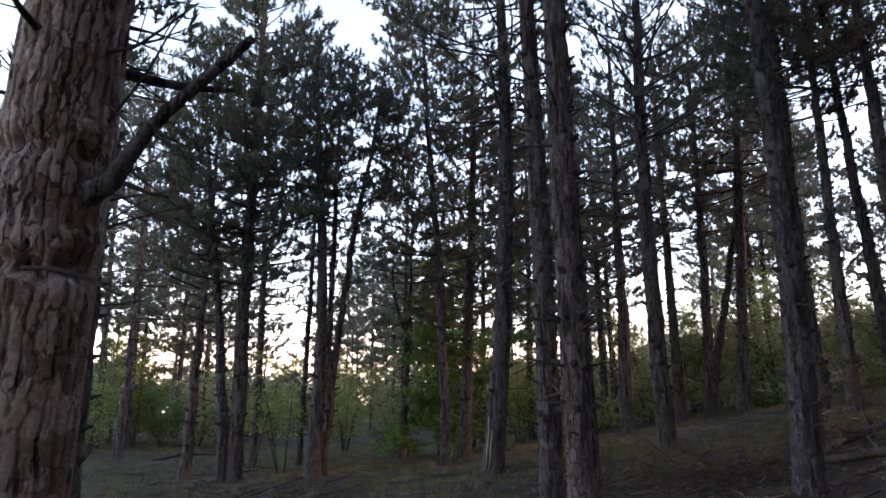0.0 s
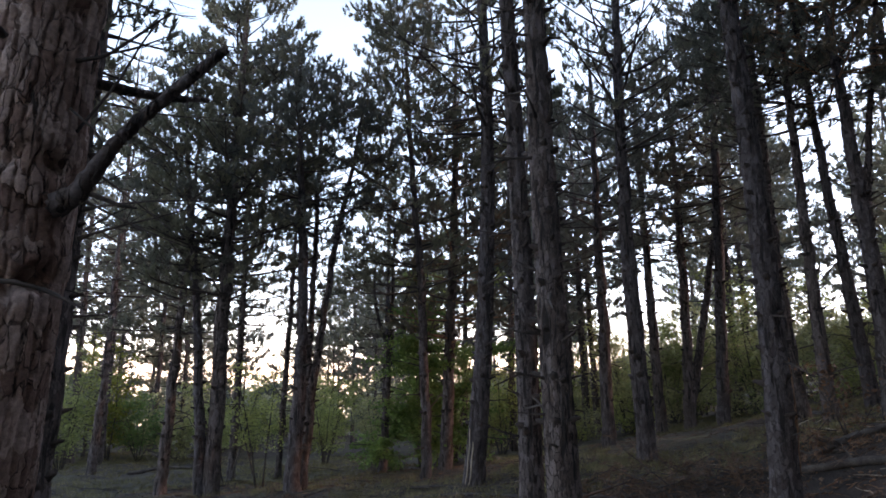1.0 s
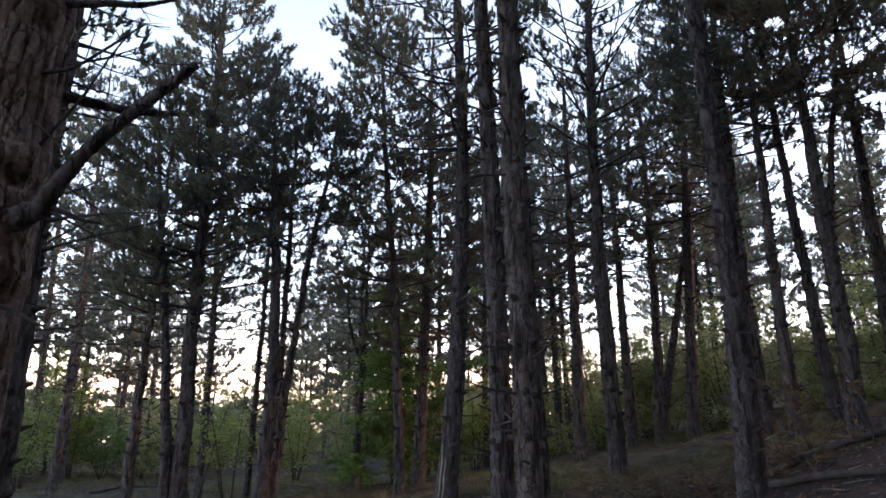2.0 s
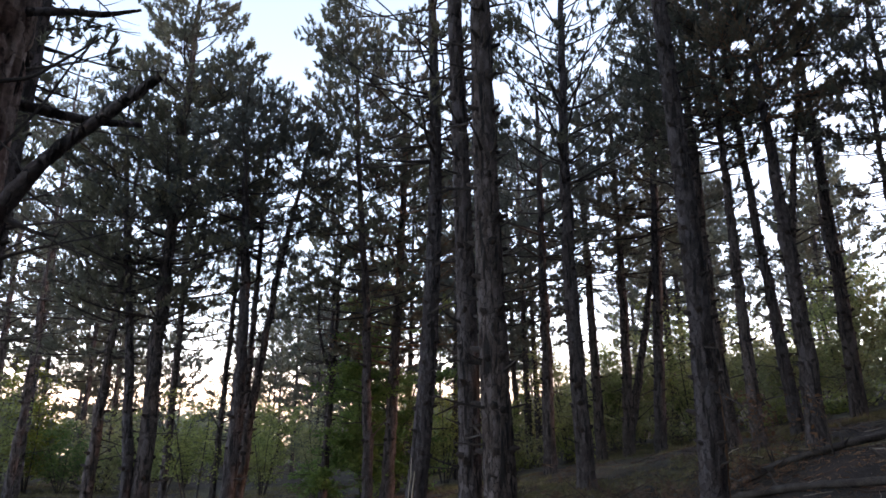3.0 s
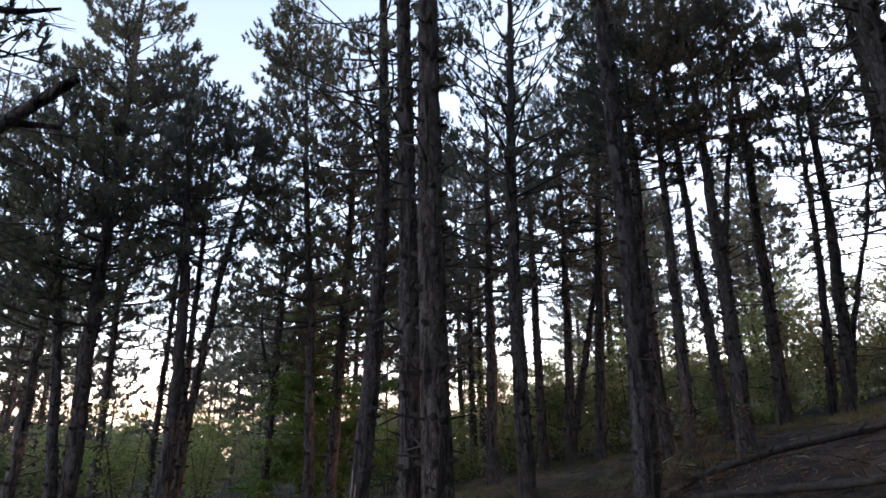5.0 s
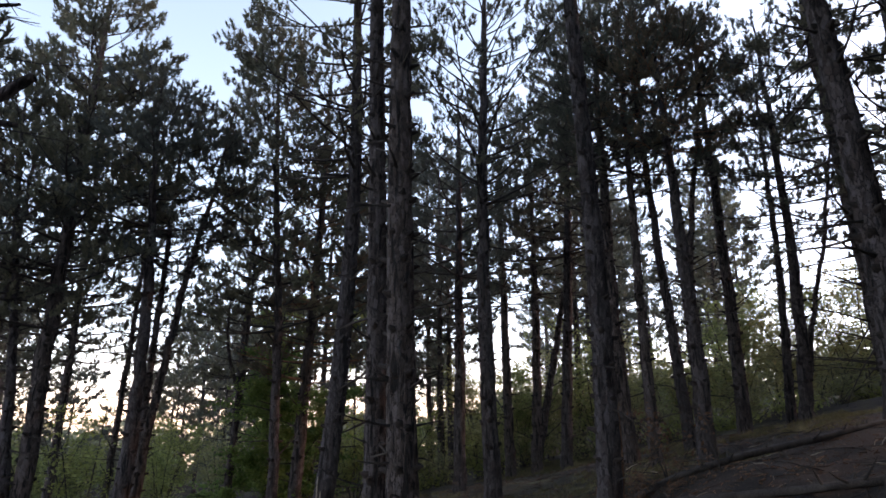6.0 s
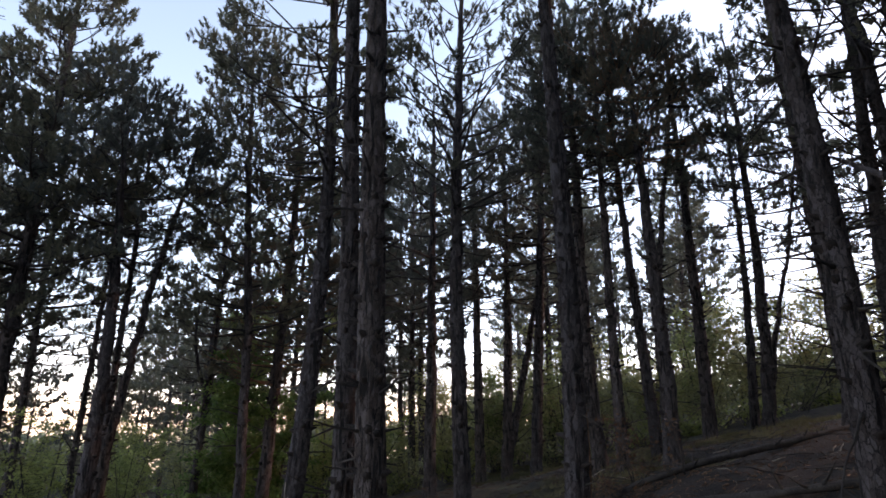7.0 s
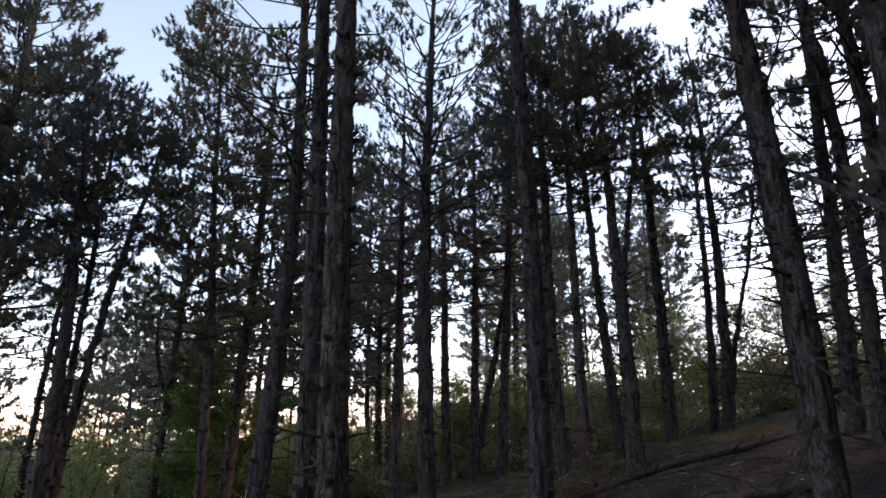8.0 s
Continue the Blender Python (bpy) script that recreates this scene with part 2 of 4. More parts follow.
def needles(shape, tips, ways, rng, count=16, length=0.12, width=0.010, shoot=0.14):
    """Plump brushes of needles round shoot tips, each sheaf broad at the shoot and pointed outwards."""
    n = len(tips)
    if n == 0:
        return
    size = np.repeat(rng.uniform(0.75, 1.25, n), count)
    P = np.repeat(np.asarray(tips), count, 0)
    D = np.repeat(unit(np.asarray(ways)), count, 0)
    m = len(P)
    side = unit(np.cross(D, rng.normal(size=(m, 3))))
    along = rng.uniform(0, 1, m)
    ang = np.clip(0.35 + 0.8 * along[:, None] + rng.normal(size=(m, 1)) * 0.2, 0.2, 1.4)
    way = D * np.cos(ang) + side * np.sin(ang)
    base = P - D * (along * shoot * size)[:, None]
    tip = base + way * (length * size * rng.uniform(0.75, 1.15, m))[:, None]
    w = unit(np.cross(way, rng.normal(size=(m, 3)))) * (width * 0.57) * rng.uniform(0.7, 1.3, m)[:, None]
    v = np.stack([base - w, base + w, tip], 1).reshape(-1, 3)
    shape.add(v, np.arange(m)[:, None] * 3 + [0, 1, 2])


def leaves(shape, centres, rng, size=0.06, flat=0.6):
    """Small diamond leaves, each folded along its rib."""
    n = len(centres)
    d = unit(rng.normal(size=(n, 3)) * [1, 1, flat])
    up = unit(rng.normal(size=(n, 3)) * [0.6, 0.6, 0.6] + [0, 0, 1])
    s = unit(np.cross(d, up))
    ln = (size * rng.uniform(0.6, 1.3, n))[:, None]
    c = np.asarray(centres)
    v = np.stack([c - d * ln * 0.5, c + s * ln * 0.32 - up * ln * 0.06, c + d * ln * 0.5, c - s * ln * 0.32 - up * ln * 0.06], 1).reshape(-1, 3)
    i = np.arange(n)[:, None] * 4
    shape.add(v, np.concatenate([i + [0, 1, 2], i + [0, 2, 3]]))


def part(name, shape, mat, parent, label="", smooth=True, kind=""):
    """One mesh object under a thing."""
    ob = new(name, shape.mesh(name, mat, smooth))
    ob.parent = parent
    if label or kind:
        tagged(ob, label, kind=kind)
    return ob


def thing(name, at, label, category, group="", kind=""):
    ob = new(name)
    ob.empty_display_size = 0.2
    ob.location = at
    return tagged(ob, label, category, group, kind)


def value_noise(p, seed=0):
    """Smooth noise in 0..1 at points (n, 3)."""
    p = np.asarray(p, dtype=float)
    i = np.floor(p).astype(np.int64)
    f = p - i
    f = f * f * (3 - 2 * f)
    out = np.zeros(len(p))
    for dx, dy, dz in itertools.product((0, 1), repeat=3):
        h = (i[:, 0] + dx) * 374761393 + (i[:, 1] + dy) * 668265263 + (i[:, 2] + dz) * 2147483647 + seed * 1274126177
        h = (h ^ (h >> 13)) * 1274126177
        h = ((h ^ (h >> 16)) & 0xFFFFFF) / 0xFFFFFF
        w = (f[:, 0] if dx else 1 - f[:, 0]) * (f[:, 1] if dy else 1 - f[:, 1]) * (f[:, 2] if dz else 1 - f[:, 2])
        out += h * w
    return out


# ---------------------------------------------------------------- ground
def slope(x, y):
    """The lie of the land: a bank that climbs to the right and falls away ahead to the left."""
    a, b = 22 * np.tanh(np.asarray(x) / 22), 22 * np.tanh(np.asarray(y) / 22)
    return 0.13289 * a + 0.053 * b + 0.00731 * a * a - 0.00291 * a * b - 0.00761 * b * b


def height(x, y):
    x, y = np.atleast_1d(np.asarray(x, dtype=float)), np.atleast_1d(np.asarray(y, dtype=float))
    p = np.stack([x, y, np.zeros_like(x)], -1)
    near = np.exp(-(np.hypot(x, y) / 60) ** 2)
    fall = 0.085 * np.maximum(np.hypot(x, y) - 43, 0) * np.clip((y / (np.hypot(x, y) + 0.01) - 0.3) / 0.3, 0, 1)
    az = np.degrees(np.arctan2(x, y))
    # hillside added out of view to the right, to keep the sun off
    sun_block_hill = 0.33 * np.clip(np.hypot(x, y) - 15, 0, 70) * np.clip((az - 62) / 14, 0, 1) * np.clip((150 - az) / 25, 0, 1)
    dip = 0.27 * np.exp(-((x - 3.5) / 1.5) ** 2 - ((y - 7.6) / 2.8) ** 2)
    return slope(x, y) - dip - fall + sun_block_hill + near * (0.16 * (value_noise(p * 0.7, 3) - 0.5) + 0.09 * (value_noise(p * 2.3, 4) - 0.5) + 0.03 * (value_noise(p * 7, 5) - 0.5))


def g(x, y):
    return float(height(x, y)[0])


def build_ground():
    rad = np.concatenate([[0.0], np.geomspace(0.4, 60, 150), np.geomspace(66, 3000, 26)])
    th = np.linspace(0, 2 * np.pi, 260, endpoint=False)
    x, y = rad[:, None] * np.sin(th), rad[:, None] * np.cos(th)
    z = height(x.ravel(), y.ravel())
    s = Shape()
    n = len(th)
    i = np.arange(len(rad) - 1)[:, None] * n
    j = np.arange(n)[None]
    k = (j + 1) % n
    s.add(np.stack([x.ravel(), y.ravel(), z], -1), np.stack([i + j, i + n + j, i + n + k, i + k], -1).reshape(-1, 4))
    ob = new("ground", s.mesh("ground", FLOOR))
    tagged(ob, "sloping forest floor of brown pine litter and thin grass", "ground", kind="structure")


build_ground()


# ---------------------------------------------------------------- pines
class Stem:
    """The middle line of a trunk: base, sideways sweep (linear and square in height), girth."""

    def __init__(self, x, y, diam, tall, a, b, hm):
        self.base = np.array([x, y, g(x, y)])
        d = math.hypot(x, y)
        self.side = np.array([y / d, -x / d, 0.0])
        self.diam = diam * (1.0 if d < 2.5 else 0.80)
        self.tall, self.a, self.b, self.hm = tall, a, b, hm

    def at(self, h):
        h = np.asarray(h, dtype=float)
        q = np.minimum(h, self.hm)
        off = self.a * q + self.b * q * q + (self.a + 2 * self.b * self.hm) * 0.6 * np.maximum(h - self.hm, 0)
        return off[..., None] * self.side + h[..., None] * np.array([0.0, 0.0, 1.0])

    def radius(self, h):
        h = np.asarray(h, dtype=float)
        u = np.clip(h / self.tall, 0, 1)
        return self.diam / 2 * (1.06 * (1 - u) ** 0.72 + 0.05) * (1 + 0.16 * np.exp(-np.maximum(h, 0) / 0.22))


def bark_plates(T, H, girth):
    """Relief of old bark: blocky scales in wandering upright rows, deep cracks between the rows, finer ones across."""
    cols, row = 27, 0.052
    t, h = T.ravel(), H.ravel()
    flat = np.stack([np.cos(t) * 0.15, np.sin(t) * 0.15, h], -1)
    w1, w2 = value_noise(flat * [9, 9, 7], 51) - 0.5, value_noise(flat * 30, 52) - 0.5
    w3, w4 = value_noise(flat * [80, 80, 50], 53) - 0.5, value_noise(flat * 150, 56) - 0.5
    u = t / (2 * np.pi) * cols + 0.7 * w1 + 0.4 * w2 + 0.35 * w3
    iu = np.floor(u).astype(int)
    rng = np.random.default_rng(8)
    lift, shift, tall = rng.random((cols, 61)), rng.random(cols), rng.uniform(0.7, 1.5, cols)
    col = iu % cols
    v = h / (row * tall[col]) + shift[col] * 7 + 0.7 * w2 + 0.3 * w3
    iv = np.floor(v).astype(int)
    fu, fv = u - iu, v - iv
    du = np.minimum(fu, 1 - fu) * girth / cols
    dv = np.minimum(fv, 1 - fv) * row * tall[col]
    wide = 0.0025 + 0.010 * np.clip(value_noise(flat * [12, 12, 4], 54) * 2.4 - 0.8, 0, 1)
    thin = 0.0015 + 0.006 * np.clip(value_noise(flat * 16, 55) * 2.6 - 1.1, 0, 1)
    crack = np.maximum(np.clip(1 - du / wide, 0, 1), 0.7 * np.clip(1 - dv / thin, 0, 1))
    rim = 0.003 * np.minimum(np.minimum(du, dv) / 0.012, 1) ** 0.5
    return (0.0026 * lift[col, iv % 61] + 0.35 * rim - 0.009 * crack + 0.0026 * w3 + 0.0014 * w4).reshape(T.shape)


def trunk_mesh(stem, rng, detail, band=(0, 0)):
    """detail 0: far, 1: middle, 2: close (bark relief), 3: at arm's length."""
    top = stem.tall
    s = Shape()
    if detail <= 1:
        sides = (10, 16)[detail]
        h = np.concatenate([[-0.4, 0, 0.08, 0.2, 0.4], np.arange(0.7, top, (0.6, 0.3)[detail]), [top]])
        p = stem.at(h)
        p[:, :2] += (rng.normal(size=(len(h), 2)) * 0.012)
        ripple = 1 + 0.05 * rng.normal(size=(len(h), sides))
        tube(s, p, stem.radius(h), sides, ripple)
        return s
    step, sides = ((0.04, 48), (0.0055, 224))[detail - 2]
    h = np.concatenate([np.arange(-0.4, band[0], 0.08), np.arange(band[0], band[1], step), np.arange(band[1], top, 0.25), [top]])
    th = np.linspace(0, 2 * np.pi, sides, endpoint=False)
    T, H = np.meshgrid(th, h)
    pp = np.stack([np.cos(T).ravel() * 3, np.sin(T).ravel() * 3, H.ravel() * 5], -1)
    fine = (value_noise(pp * 4, 21) - 0.5 + 0.5 * (value_noise(pp * 11, 22) - 0.5)).reshape(T.shape)
    big = (value_noise(pp * 0.6, 23) - 0.5).reshape(T.shape)
    if detail == 2:
        ridge = np.abs(value_noise(pp * [2.2, 2.2, 0.9], 24) - 0.5).reshape(T.shape)
        rr = stem.radius(h)[:, None] * (1 + 0.10 * big) + 0.018 * np.minimum(ridge, 0.16) / 0.16 - 0.014 + 0.012 * fine
        tube(s, stem.at(h), np.ones(len(h)), sides, rr)
        return s
    # old whorls of limbs: a low collar over a dark hollow
    wob = 0.05 * (value_noise(pp * 0.9, 41) - 0.5).reshape(T.shape)
    patchy = np.clip(value_noise(pp * 0.8, 42).reshape(T.shape) * 3.0 - 1.1, 0, 1)
    swell, crease = np.zeros(T.shape), np.zeros(T.shape)
    for hw, a in ((2.17, 1.0), (1.87, 1.5), (2.62, 0.7)):
        swell += a * np.exp(-((H - hw - 0.03 - wob) / 0.05) ** 2)
        crease += a * patchy * np.exp(-((H - hw + 0.02 - wob) / 0.03) ** 2)
    ridge = np.abs(value_noise(pp * [2.6, 2.6, 0.5], 24) - 0.5).reshape(T.shape)
    flake = (value_noise(pp * [7, 7, 3.2], 43) - 0.5).reshape(T.shape)
    # scars of shed limbs
    for tw, hw, a in ((3.50, 2.155, 0.45), (4.30, 2.15, 0.6), (3.85, 1.825, 1.5), (4.15, 1.85, 1.1), (3.45, 1.83, 1.2), (3.1, 2.6, 0.8)):
        d2 = ((T - tw) / (0.13 * max(1, a))) ** 2 + ((H - hw - wob) / (0.020 * max(1, a))) ** 2
        crease += 1.5 * a * np.exp(-d2)
        swell += 0.8 * a * np.exp(-(np.sqrt(d2) - 1.9) ** 2 * 2.0)
    rr = stem.radius(h)[:, None] * (1 + 0.05 * big) + 0.001 * fine + 0.001 * flake + bark_plates(T, H, 0.94) + 0.0045 * swell - 0.026 * crease
    tube(s, stem.at(h), np.ones(len(h)), sides, rr)
    return s


def bough(rng, start, azimuth, length, rise, curl, steps=7):
    """A wandering branch line from start."""
    u = np.linspace(0, 1, steps)
    el = rise + curl * u
    az = azimuth + np.cumsum(rng.normal(size=steps) * 0.10)
    d = np.stack([np.cos(az) * np.cos(el), np.sin(az) * np.cos(el), np.sin(el)], -1)
    return start + np.concatenate([[[0, 0, 0]], np.cumsum(d[1:] * length / (steps - 1), 0)])


def crown(stem, rng, low, reach, dense=1.0, fine=1, lean=None, steep=0.0, bare=0.3):
    """Whorls of boughs, bare within, that fan out into flat sprays of twigs ending in needle brushes."""
    wood, green = Shape(), Shape()
    tall = stem.tall
    h = low
    tips, ways = [], []
    up = np.array([0.0, 0.0, 1.0])
    gap = 1.0 if fine > 0 else 1.35 if fine == 0 else 2.2
    while h < tall - 0.15:
        u = (h - low) / (tall - low)
        span = reach * (min(1.0, 0.65 + 1.6 * u) * (1 - u) ** 0.55 + 0.12)
        k = int(rng.integers(4, 7)) if u < 0.85 else 3
        turn = rng.uniform(0, 2 * np.pi)
        for i in range(k):
            if rng.uniform() > 0.40 + 0.55 * dense:
                continue
            az = turn + 2 * np.pi * i / k + rng.normal() * 0.3
            ln = span * rng.uniform(0.55, 1.25)
            if lean is not None:
                ln *= 1 + 0.35 * math.cos(az - lean)
            r0 = float(stem.radius(h)) * 0.8
            steps = 7 if fine > 0 else 4
            line = bough(rng, stem.at(h + rng.normal() * 0.05), az, ln, -0.08 + 0.5 * u + steep + rng.normal() * 0.12, 0.3 + 0.35 * u, steps)
            br = min(0.4 * r0, 0.010 + 0.012 * ln)
            tube(wood, line, np.linspace(br, 0.006, len(line)), 4 if fine > 0 else 3, cap=False)
            cum = np.linspace(0, ln, len(line))
            pos = max(0.15, ln * rng.uniform(bare, bare + 0.25))
            flip = 1
            while pos < ln:
                q = np.array([np.interp(pos, cum, line[:, c]) for c in range(3)])
                sl = min(0.75, 0.14 + (ln - pos) * 0.6) * rng.uniform(0.6, 1.3)
                sub = bough(rng, q, az + flip * rng.uniform(0.5, 1.1), sl, 0.08 + 0.3 * u + rng.normal() * 0.12, 0.5, 3)
                flip = -flip
                if fine > 0:
                    tube(wood, sub[[0, 2]], [0.008, 0.004], 3, cap=False)
                dd = unit(sub[-1] - sub[-2])
                if not (u < 0.2 and rng.uniform() < 0.4):
                    m = max(1, int(round(sl / 0.13)))
                    across = unit(np.cross(dd, up))
                    for j in range(m):
                        w = 1 - 0.62 * j / m
                        qq = np.array([np.interp(w * 2, np.arange(3), sub[:, c]) for c in range(3)])
                        if j:
                            qq = qq + across * rng.choice([-1, 1]) * rng.uniform(0.05, 0.12) + up * rng.uniform(0.0, 0.07)
                        tips.append(qq)
                        ways.append(dd * rng.uniform(0.2, 0.8) + up * 0.8 + rng.normal(size=3) * 0.25)
                pos += rng.uniform(0.09, 0.16) / max(1, dense) ** 0.5 * gap
            tips.append(line[-1])
            ways.append(unit(line[-1] - line[-2]) + up * 0.5)
        h += rng.uniform(0.36, 0.62) / max(1, dense) ** 0.5 * (1 if fine >= 0 else 1.7)
    tips.append(stem.at(np.array(tall)))
    ways.append(up)
    if fine > 0:
        needles(green, tips, ways, rng, 21, 0.088, 0.025, 0.125)
    elif fine < 0:
        needles(green, tips, ways, rng, 2, 0.42, 0.4, 0.3)
    else:
        needles(green, tips, ways, rng, 5, 0.15, 0.08, 0.15)
    return wood, green


def dead_branch(stem, rng, h, azimuth, length, rise, parent, thick=0.015, split=False):
    """A bare stub or snag with a few forks."""
    s = Shape()
    r0 = float(stem.radius(h))
    line = bough(rng, stem.at(h) + np.array([math.cos(azimuth), math.sin(azimuth), 0]) * r0 * 0.6, azimuth, length, rise, rng.uniform(-0.3, 0.5), 8)
    rad = np.linspace(thick, thick * 0.3, 8)
    rad[0] *= 1.9
    tube(s, line, rad, 6)
    forks = []
    for i in range(int(length * 3.2)):
        w = rng.uniform(0.3, 0.95)
        q = np.array([np.interp(w * 7, np.arange(8), line[:, c]) for c in range(3)])
        f = bough(rng, q, azimuth + rng.choice([-1, 1]) * rng.uniform(0.4, 1.0), length * rng.uniform(0.15, 0.4), rise + rng.normal() * 0.3, 0.2, 5)
        twig = Shape() if split else s
        tube(twig, f, np.linspace(thick * 0.4, 0.0018, 5), 4)
        if split:
            forks.append(twig)
    branch = part("dead_branch", s, TWIG, parent)
    for twig in forks:
        part("twig", twig, TWIG, branch)
    return branch


PINE_SEED = itertools.count(11)


def pine(x, y, diam, tall, a, b, hm, low, reach, label="dark pine with a bare grey-brown trunk and high crown",
         detail=1, dense=0.85, band=(0, 0), dead=10, dead_from=0.8, dead_to=9.0, dead_len=0.7, fine=1, lean=None, steep=0.0, brown=False, knots=True, bare=0.3,
         group="pines of the stand"):
    rng = np.random.default_rng(next(PINE_SEED))
    stem = Stem(x, y, diam, tall, a, b, hm)
    tree = thing("pine_tree", stem.base, label, "tree", group)
    s = trunk_mesh(stem, rng, detail, band)
    part("trunk", s, BARK_NEAR_LIT if detail == 3 else BARK, tree, smooth=True)
    if knots and detail:
        h = 0.7 + rng.uniform(0, 0.3)
        whorl = Shape()
        while h < low + 0.5:
            turn = rng.uniform(0, 2 * np.pi)
            k = int(rng.integers(3, 6))
            for i in range(k):
                az = turn + 2 * np.pi * i / k + rng.normal() * 0.3
                r0 = float(stem.radius(h))
                out = np.array([math.cos(az), math.sin(az), 0.25])
                p0 = stem.at(h + rng.normal() * 0.03)
                kr = 0.011 + r0 * rng.uniform(0.09, 0.17)
                tube(whorl, p0 + out * np.array([[r0 * 0.7], [r0 * 1.03], [r0 * 1.03 + rng.uniform(0.01, 0.09)]]), [kr * 2.3, kr * 1.15, kr * 0.5], 5)
            h += rng.uniform(0.26, 0.42)
        part("snag_whorl", whorl, KNOT, tree, "dark broken branch stubs", kind="stuff")
    wood, green = crown(stem, rng, low, reach * 1.2, dense, fine, lean, steep, bare)
    part("branchwork", wood, TWIG if not brown else BARK_UPPER, tree, kind="stuff")
    part("crown", green, NEEDLES_BROWN if brown else NEEDLES, tree, kind="stuff", smooth=False)
    for h in np.linspace(dead_from, min(low + 0.4, dead_to), dead) if dead else []:
        dead_branch(stem, rng, float(h) + rng.normal() * 0.1, rng.uniform(0, 2 * np.pi), dead_len * rng.uniform(0.35, 1.4), rng.normal() * 0.3, tree, split=detail >= 2)
    return tree, stem, rng


THIN = "slender dark pine with a thin bare trunk among taller ones"
CLOSE = "thick pine with furrowed grey-brown bark and dead snags"
# left of the clearing
pine(-3.76, 5.12, 0.24, 11, 0.03, 0.0, 4.3, 3.9, 1.1, THIN, dense=0.6, dead=16, dead_from=2.2, dead_to=5.0)
pine(-3.32, 5.58, 0.29, 11, -0.001, 0.0028, 4.3, 6.6, 1.5, dead=44, dead_from=2.4, dead_to=6.2, dead_len=1.1)
pine(-9.19, 17.76, 0.26, 13, 0.053, -0.0054, 4.4, 5, 1.6)
pine(-10.83, 21.42, 0.22, 14, 0.009, 0.0, 3.4, 5, 1.6)
pine(-5.29, 12.96, 0.26, 8.6, 0.034, -0.0002, 4.3, 3.3, 1.4, THIN, dense=1.2)
pine(-4.27, 12.28, 0.24, 8.8, -0.048, -0.0098, 5.6, 4.4, 1.5, THIN, dense=1.0)
pine(-4.07, 12.35, 0.37, 12.3, -0.004, 0.0014, 8.2, 3.8, 1.8, dense=1.85, bare=0.2)
pine(-4.92, 16.27, 0.24, 12, 0.034, -0.0052, 5.5, 4, 1.6, THIN)
pine(-3.58, 15.60, 0.18, 11, 0.043, -0.0018, 4.8, 4, 1.3, THIN)
pine(-2.43, 11.75, 0.32, 8.7, 0.063, -0.0124, 6.2, 5.0, 1.6, dense=1.0)
pine(-2.37, 12.27, 0.19, 8.8, 0.035, -0.0023, 6.8, 5.2, 1.5, THIN, dense=1.2)
pine(-2.31, 12.08, 0.21, 9.2, 0.059, 0.0098, 7.1, 5.6, 1.3, "leaning slender pine against its straight neighbour")
forked = pine(-1.00, 14.97, 0.22, 6.6, 0.058, -0.0032, 5.0, 3.2, 1.3, THIN)
pine(0.03, 12.50, 0.24, 11.0, 0.004, -0.0083, 6.1, 3.8, 1.65, dense=1.3)
pine(0.44, 13.99, 0.33, 11.2, 0.055, -0.0019, 5.9, 2.8, 1.7, dense=1.1, brown=True)
# the middle group
streaked = pine(0.77, 9.97, 0.36, 13, 0.110, -0.0093, 8.1, 5.8, 1.9, CLOSE, dense=1.2, lean=math.pi, bare=0.4, detail=2, band=(0, 7.5), dead=18)
pine(1.04, 6.11, 0.26, 13, -0.000, -0.0037, 5.4, 7.5, 1.6, CLOSE, detail=2, band=(0, 6.0), dead=40, dead_len=0.42, dead_to=5.2)
pine(1.16, 5.17, 0.31, 12.5, -0.035, 0.0026, 4.8, 7.5, 1.6, CLOSE, detail=2, band=(0, 5.4), dead=40, dead_len=0.45, dead_to=5.2)
pine(3.95, 13.43, 0.32, 10.0, 0.011, -0.0009, 5.9, 4.2, 1.9, dense=1.0)
pine(3.70, 10.36, 0.35, 12, -0.051, 0.0057, 8.0, 5.4, 1.9, steep=0.4, bare=0.5)
pine(6.04, 15.89, 0.32, 11, -0.008, -0.0006, 5.4, 4.6, 1.8, dense=1.0)
pine(6.69, 15.63, 0.32, 11, 0.042, -0.0032, 5.9, 4.8, 1.8, dense=1.0)
pine(7.05, 16.56, 0.27, 10, 0.219, -0.0030, 5.3, 5, 1.4, "pine leaning across its upright neighbours")
pine(6.96, 14.41, 0.33, 13.5, 0.058, 0.0003, 6.4, 5.4, 2.0, dense=1.15)
# deeper in the stand
pine(2.6, 18.6, 0.26, 10.5, 0.01, 0.0, 5, 3.0, 1.9, fine=0, dead=0)
pine(5.2, 20.0, 0.28, 12, -0.01, 0.0, 5, 3.6, 2.0, fine=0, dead=0)
pine(1.3, 21.0, 0.26, 12, 0.02, 0.0, 5, 3.2, 2.0, fine=0, dead=0)
pine(10.0, 19.5, 0.28, 12, 0.0, 0.0, 5, 4.6, 1.9, fine=0, dead=0)
pine(4.0, 23.0, 0.28, 13, 0.01, 0.0, 5, 3.8, 2.2, fine=0, dead=0, dense=1.0)
pine(6.2, 22.4, 0.28, 13, -0.02, 0.0, 5, 4.4, 2.2, fine=0, dead=0, dense=1.0)
pine(-1.5, 22.5, 0.26, 12, 0.02, 0.0, 5, 4.0, 2.0, fine=0, dead=0, dense=0.9)
pine(12.6, 23.5, 0.28, 13, 0.0, 0.0, 5, 4.6, 2.2, fine=0, dead=0, dense=1.0)
